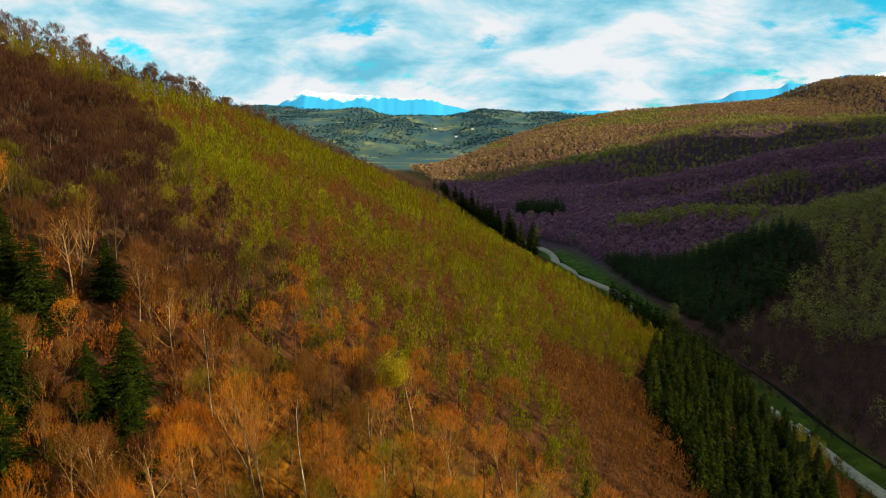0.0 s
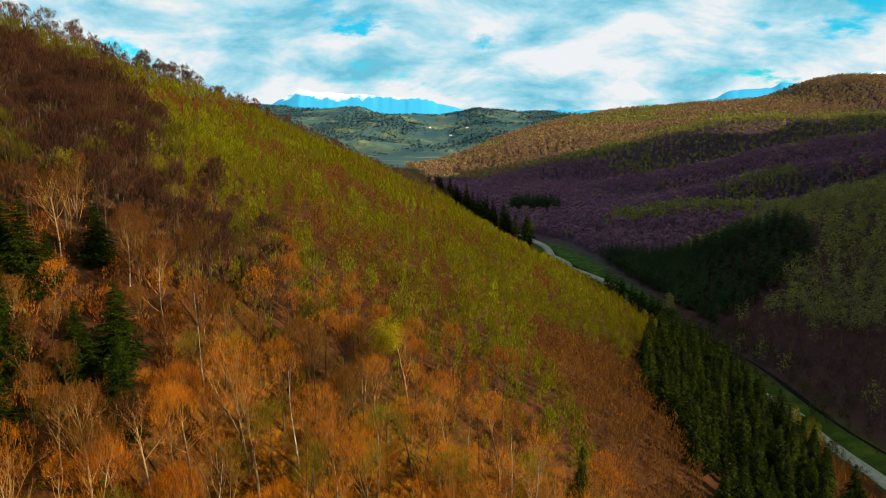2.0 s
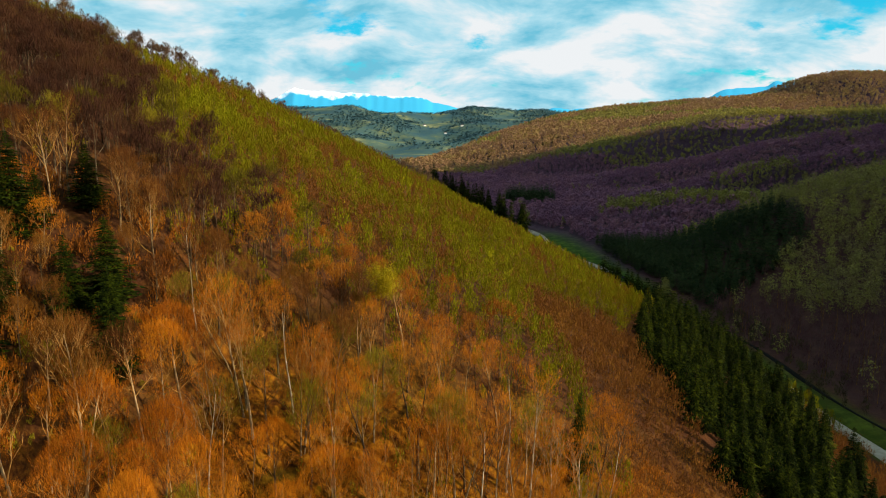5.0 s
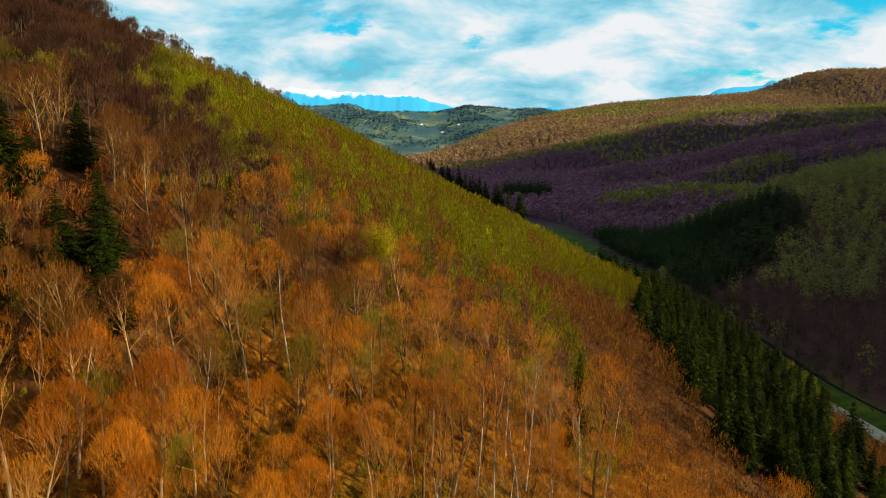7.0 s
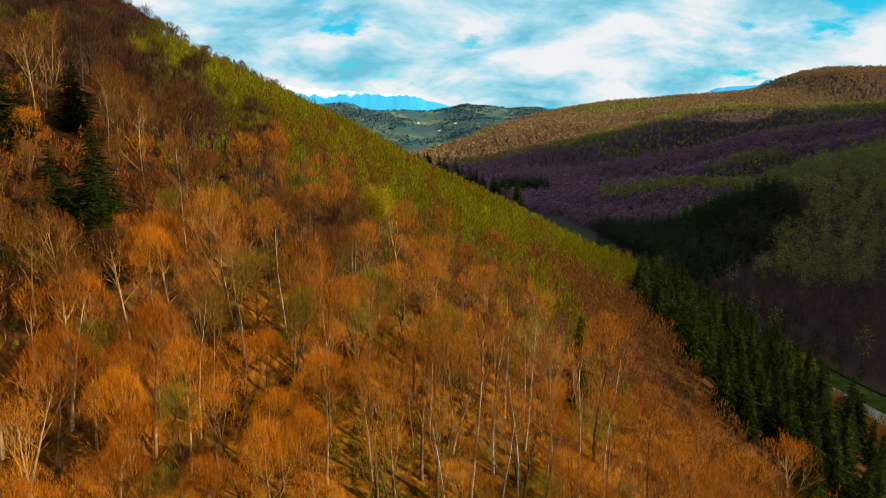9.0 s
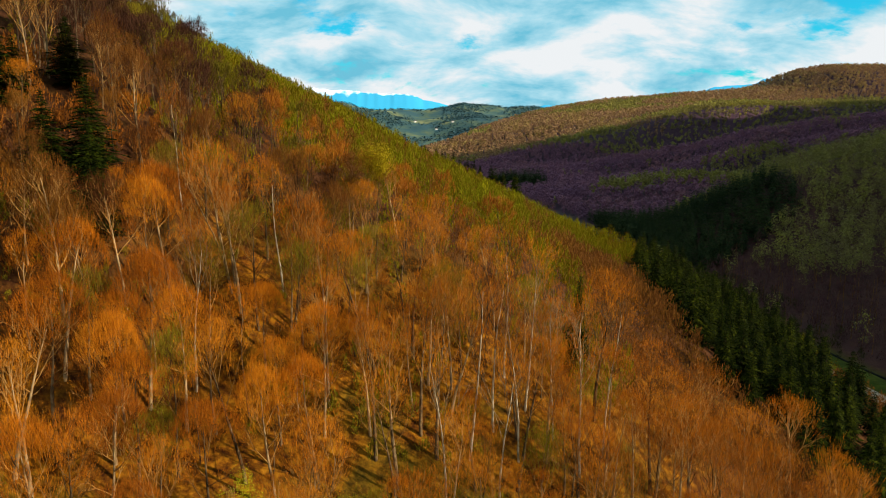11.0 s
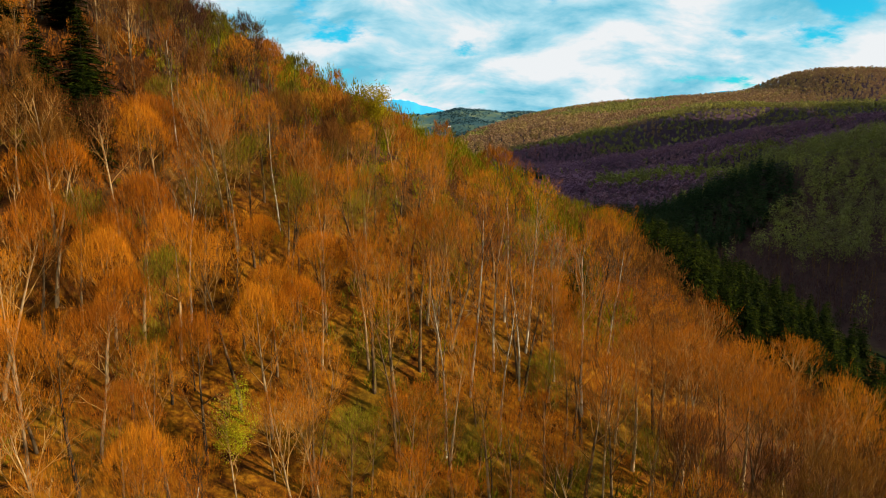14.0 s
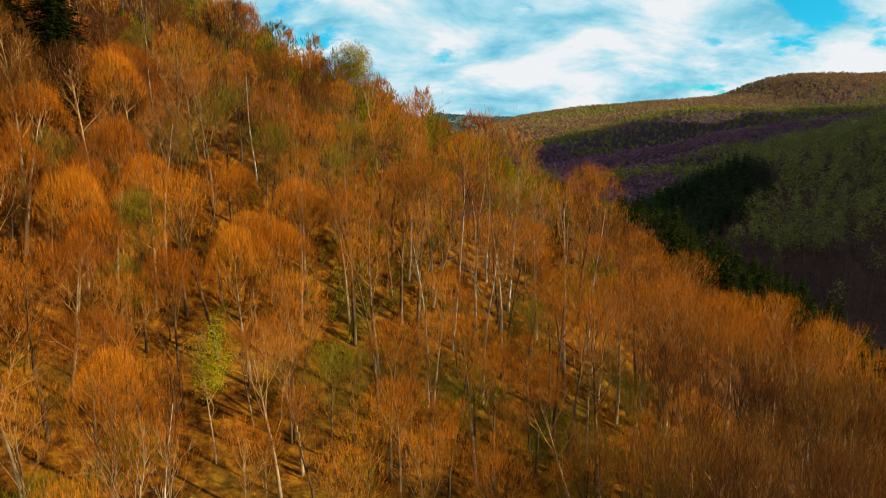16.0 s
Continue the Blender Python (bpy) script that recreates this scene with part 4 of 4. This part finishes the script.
    woods("brown_thicket", "brown leafless thicket below the firs", M_TWIG_MID, [twig_cloud(565 + i, 5.0, 0.2, 1.5, 170, 0.34) for i in range(3)], tx[m], ty[m], r.uniform(0.5, 1.2, m.sum()))
    # far side of the valley
    far_b = [leaf_cloud(600 + i, 9, 0.5, 3.1, 48, 1.1, 0.55, up=0.6, gaps=4, tri=True, wild=0.12) for i in range(4)]
    far_g = [leaf_cloud(620 + i, 9, 0.5, 3.1, 48, 1.1, 0.5, up=0.6, gaps=4, tri=True, wild=0.12) for i in range(4)]
    gx, gy = scatter(-60, 800, 150, 1120, 5.9, 41)
    d = gx - axis(gy)
    plant = (gx > np.interp(gy, (355, 420, 500, 520), (146, 132, 124, 122))) & (gx < np.interp(gy, (355, 380, 420, 470, 520), (160, 225, 229, 208, 150))) & (gy > 352) & (gy < 520)
    keep = (d > 27 - 12 * (1 - smooth(gy, 300, 370)) - 24 * smooth(gy, 570, 640) + 12 * smooth(gy, 420, 520) * (1 - smooth(gy, 600, 700))) & (gx < 25 + 0.72 * gy) & ~plant & (((gx - 112) / 31) ** 2 + ((gy - 768) / 29) ** 2 > 1)
    gx, gy, d = gx[keep], gy[keep], d[keep]
    n1, n2 = wave(gx, gy, 80, 51), wave(gx, gy, 24, 52)

    def along(k, half, x0, x1, x2, x3, shift=0.0):
        """1 on the crest of a spur between two stretches of x, fading off."""
        return np.exp(-((gy - crest_y(k, gx) + shift) / half) ** 2) * smooth(gx, x0, x1) * (1 - smooth(gx, x2, x3))

    knoll = (gy < 500) * smooth(d, 38, 75) * smooth(gy, 250, 320)
    green = 1.05 * knoll + 1.2 * along(0, 34, 140, 175, 380, 470, 8) + 0.75 * along(1, 24, 280, 330, 480, 560, 6) + 0.5 * along(2, 26, 420, 480, 640, 760) + 1.0 * along(3, 100, 250, 340, 900, 1000, 30)
    green = green + 0.30 * n1 + 0.30 * n2 + 0.22 * r.normal(size=len(gx)) > 0.66
    woods("leafing_far_wood", "dull green spring wood on the far valley side", M_FAR_GREEN, far_g, gx[green & (gy >= 480)], gy[green & (gy >= 480)], r.uniform(0.95, 1.4, (green & (gy >= 480)).sum()))
    g2 = green & (gy < 480)
    near_g = [leaf_cloud(625 + i, 9, 0.4, 3.0, 190, 0.42, 0.5, up=0.5, gaps=9, tri=True, wild=0.2) for i in range(4)]
    woods("leafing_knoll_wood", "dull green spring wood on the knoll above the plantation", M_FAR_GREEN, near_g, gx[g2], gy[g2], r.uniform(1.1, 1.6, g2.sum()))
    b = ~green & (gy < 480)
    near_b = [twig_cloud(605 + i, 12, 0.8, 2.8, 120, 0.62, 1.0) for i in range(4)]
    woods("bare_valley_wood", "grey-brown leafless wood rising from the valley meadow, darkened for shade", M_VALLEY, near_b, gx[b], gy[b], r.uniform(0.7, 1.2, b.sum()))
    poles = [tubes([(np.array((0, 0, -0.4)), np.array((0.2 * i, 0.1, 6.5)), 0.16, 0.10, 4), (np.array((0.2 * i, 0.1, 6.5)), np.array((0.1, 0.3 * i, 11.0)), 0.10, 0.03, 4)]) for i in range(3)]
    tall = b & (r.random(len(gx)) < 0.6)
    woods("valley_trunks", "thin grey trunks in the leafless valley wood", M_LIMB, poles, gx[tall] + 0.8, gy[tall] - 1.2, r.uniform(0.7, 1.15, tall.sum()))
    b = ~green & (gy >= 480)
    woods("bare_far_wood", "purple-brown leafless wood on the far valley side, blued for haze", M_FAR_PURPLE, far_b, gx[b], gy[b], r.uniform(0.85, 1.3, b.sum()))
    sx, sy = scatter(105, 190, 215, 400, 4.2, 47)
    ds = sx - axis(sy)
    m = (((ds > 8) & (ds < 34) & (sy > 285) & (sy < 345)) | ((ds > 3) & (ds < 20) & (sy < 395) & (r.random(len(sx)) < 0.45)) | ((ds < -7) & (ds > -17) & (r.random(len(sx)) < 0.4))) & (r.random(len(sx)) < 0.75)
    woods("alder_scrub", "greyish olive alder scrub beside the road", M_SCRUB, [twig_cloud(660 + i, 5.5, 0.3, 2.0, 110, 0.5) for i in range(3)], sx[m], sy[m], r.uniform(0.5, 1.3, m.sum()))
    far_c = [leaf_cloud(640 + i, 20, 1.0, 4.7, 36, 2.1, 0.65, up=0.3, gaps=2, tri=True, wild=0.12) for i in range(3)]
    far_d = [leaf_cloud(650 + i, 17, 0.5, 5.0, 36, 2.1, 0.5, up=0.3, gaps=2, tri=True, wild=0.12) for i in range(3)]
    gx, gy = scatter(-120, 1600, 1120, 2150, 9.8, 43)
    back = gy - (1520 + 1.05 * np.clip(gx, -100, 480) - 0.12 * np.clip(gx - 480, 0, 2000))
    keep = (back < 60) & (gx - axis(gy) > 6) & (gx < 60 + 0.74 * gy)
    gx, gy, back = gx[keep], gy[keep], back[keep]
    n1, n2 = wave(gx, gy, 130, 61), wave(gx, gy, 40, 62)
    g = n1 + 0.5 * n2 + 1.3 * np.exp(-((gy - crest_y(3, gx)) / 150) ** 2) * smooth(gx, 250, 340) > 0.3
    near_low = 0.8 + 0.2 * smooth(gy - crest_y(3, gx), 60, 260)
    hx, hy = scatter(-1500, 1500, 2450, 4250, 17, 48)
    w = wave(hx, hy, 210, 63) + 0.6 * wave(hx, hy, 70, 64)
    hm = (w + 0.35 * r.normal(size=len(hx)) > 0.16) & (np.abs(hx) < 0.5 * hy)
    woods("hill_woods", "dark woods scattered over distant pasture hills, tinted blue for haze", M_HILL, [leaf_cloud(670 + i, 6, 0.0, 9, 13, 5.6, 0.5, up=1.2, gaps=3, tri=True, wild=0.1) for i in range(3)], hx[hm], hy[hm], r.uniform(0.6, 1.3, hm.sum()))
    woods("tan_far_wood", "tan leafless wood on the sunlit far ridge", M_FAR_GOLD, far_c, gx[~g], gy[~g], r.uniform(0.7, 1.15, (~g).sum()) * near_low[~g])
    woods("green_far_wood", "yellow-green wood on the far ridge", M_FAR_GREEN, far_d, gx[g], gy[g], r.uniform(0.85, 1.2, g.sum()) * near_low[g])


build_woods()


# ---- snow mountains, far behind everything ----


def build_mountains():
    m = bpy.data.materials.new("glowing_hazy_mountain")
    m.use_nodes = True
    nt = m.node_tree
    bs = nt.nodes["Principled BSDF"]
    N, L = nt.nodes.new, nt.links.new
    geo = N("ShaderNodeNewGeometry")
    at = N("ShaderNodeAttribute")
    at.attribute_name = "snow"
    n = N("ShaderNodeTexNoise")
    n.inputs["Scale"].default_value, n.inputs["Detail"].default_value = 0.02, 8.0
    L(geo.outputs["Position"], n.inputs["Vector"])
    ad = N("ShaderNodeMath")
    ad.operation = "MULTIPLY_ADD"
    L(n.outputs[0], ad.inputs[0])
    ad.inputs[1].default_value = 1.3
    L(at.outputs["Fac"], ad.inputs[2])
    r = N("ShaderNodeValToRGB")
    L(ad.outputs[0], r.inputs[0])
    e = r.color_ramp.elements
    # the blue stop puts haze into the colour of the lower slopes
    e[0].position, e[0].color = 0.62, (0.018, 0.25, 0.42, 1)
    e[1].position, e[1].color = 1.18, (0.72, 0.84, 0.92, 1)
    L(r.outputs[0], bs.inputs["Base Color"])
    # the range glows faintly by itself, to look pale with distance
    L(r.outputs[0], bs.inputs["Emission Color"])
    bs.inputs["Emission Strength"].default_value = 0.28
    bs.inputs["Roughness"].default_value = 1.0
    y0 = 4850.0
    x = np.linspace(-2300, 3600, 500)
    # heights above the level of sight, for the ridge line
    at_x = (-2300, -1180, -975, -850, -700, -588, -300, -139, 106, 300, 718, 850, 942, 1200, 1758, 2100, 2472, 2700, 2850, 3200, 3600)
    at_h = (150, 180, 290, 262, 278, 262, 240, 225, 152, 130, 140, 150, 135, 140, 190, 275, 330, 345, 400, 395, 380)
    prof = np.interp(x, at_x, at_h)
    prof = prof + 14 * wave(x, 0 * x, 130, 71) + 6 * wave(x, 0 * x, 52, 72) + 3 * wave(x, 0 * x, 23, 73)
    rows = np.linspace(0, 1, 24)
    V, S = [], []
    for f in rows:
        z = 20 + (100 + prof) * f
        yy = y0 - 260 * (1 - f) + 0 * x
        V.append(np.stack([x, yy, z], 1))
        S.append(np.clip((z - 120 - 225) / 85 + 0.22 * wave(x + 0.8 * z, 2.0 * z, 90, 75) + 0.10 * wave(x - 0.9 * z, 1.5 * z, 40, 76), -1, 1) * np.where(x < 600, 1, 0) + np.where(x >= 600, np.where(x > 3050, 0.3, -1), 0))
    k = len(x)
    i, j = np.meshgrid(np.arange(len(rows) - 1), np.arange(k - 1), indexing="ij")
    F = np.stack([i * k + j, i * k + j + 1, (i + 1) * k + j + 1, (i + 1) * k + j], -1).reshape(-1, 4)
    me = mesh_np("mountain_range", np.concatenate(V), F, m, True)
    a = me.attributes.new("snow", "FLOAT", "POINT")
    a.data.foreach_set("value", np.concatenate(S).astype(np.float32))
    tagged(new("backdrop", me), "distant mountain range with snowy tops, haze-blue and faintly glowing", "mountains", kind="structure")


build_mountains()


# ---- farmhouses on the distant hills ----


def build_houses():
    roof_m = material("dark_roof", [(0.06, 0.05, 0.05), (0.10, 0.08, 0.07)], 0.5, 0.05)
    wall_m = material("white_plaster", [(0.55, 0.54, 0.5), (0.7, 0.68, 0.64)], 0.5, 0.05)
    for x, y, turn in ((139, 3200, 0.3), (190, 3290, 1.1), (-40, 3330, 0.7), (60, 3120, 0.1)):
        root = tagged(new("farmhouse"), "small white farmhouse with a dark gable roof on the hill pasture", "house", "farmhouses on the hills")
        root.matrix_world = Matrix.LocRotScale((x, y, float(land(x, y)) - 0.3), Euler((0, 0, turn)), None)
        bm = bmesh.new()
        box(bm, 0, 0, 2.4, 12, 8, 5.4)
        me = bpy.data.meshes.new("wall")
        bm.to_mesh(me)
        bm.free()
        me.materials.append(wall_m)
        new("wall", me).parent = root
        V = [(sx * 6.6, sy * 4.6, 4.9 + dz) for dz in (0.0, 0.35) for sx in (-1, 1) for sy in (-1, 1)] + [(-6.6, 0, 8.6), (6.6, 0, 8.6)]
        F = [(4, 6, 9), (4, 9, 8), (5, 9, 7), (5, 8, 9), (0, 4, 8), (0, 8, 1), (1, 8, 5), (2, 9, 6), (2, 3, 9), (3, 7, 9), (0, 2, 6), (0, 6, 4), (1, 5, 7), (1, 7, 3), (0, 1, 3), (0, 3, 2)]
        new("roof", mesh_np("roof", V, F, roof_m)).parent = root


build_houses()
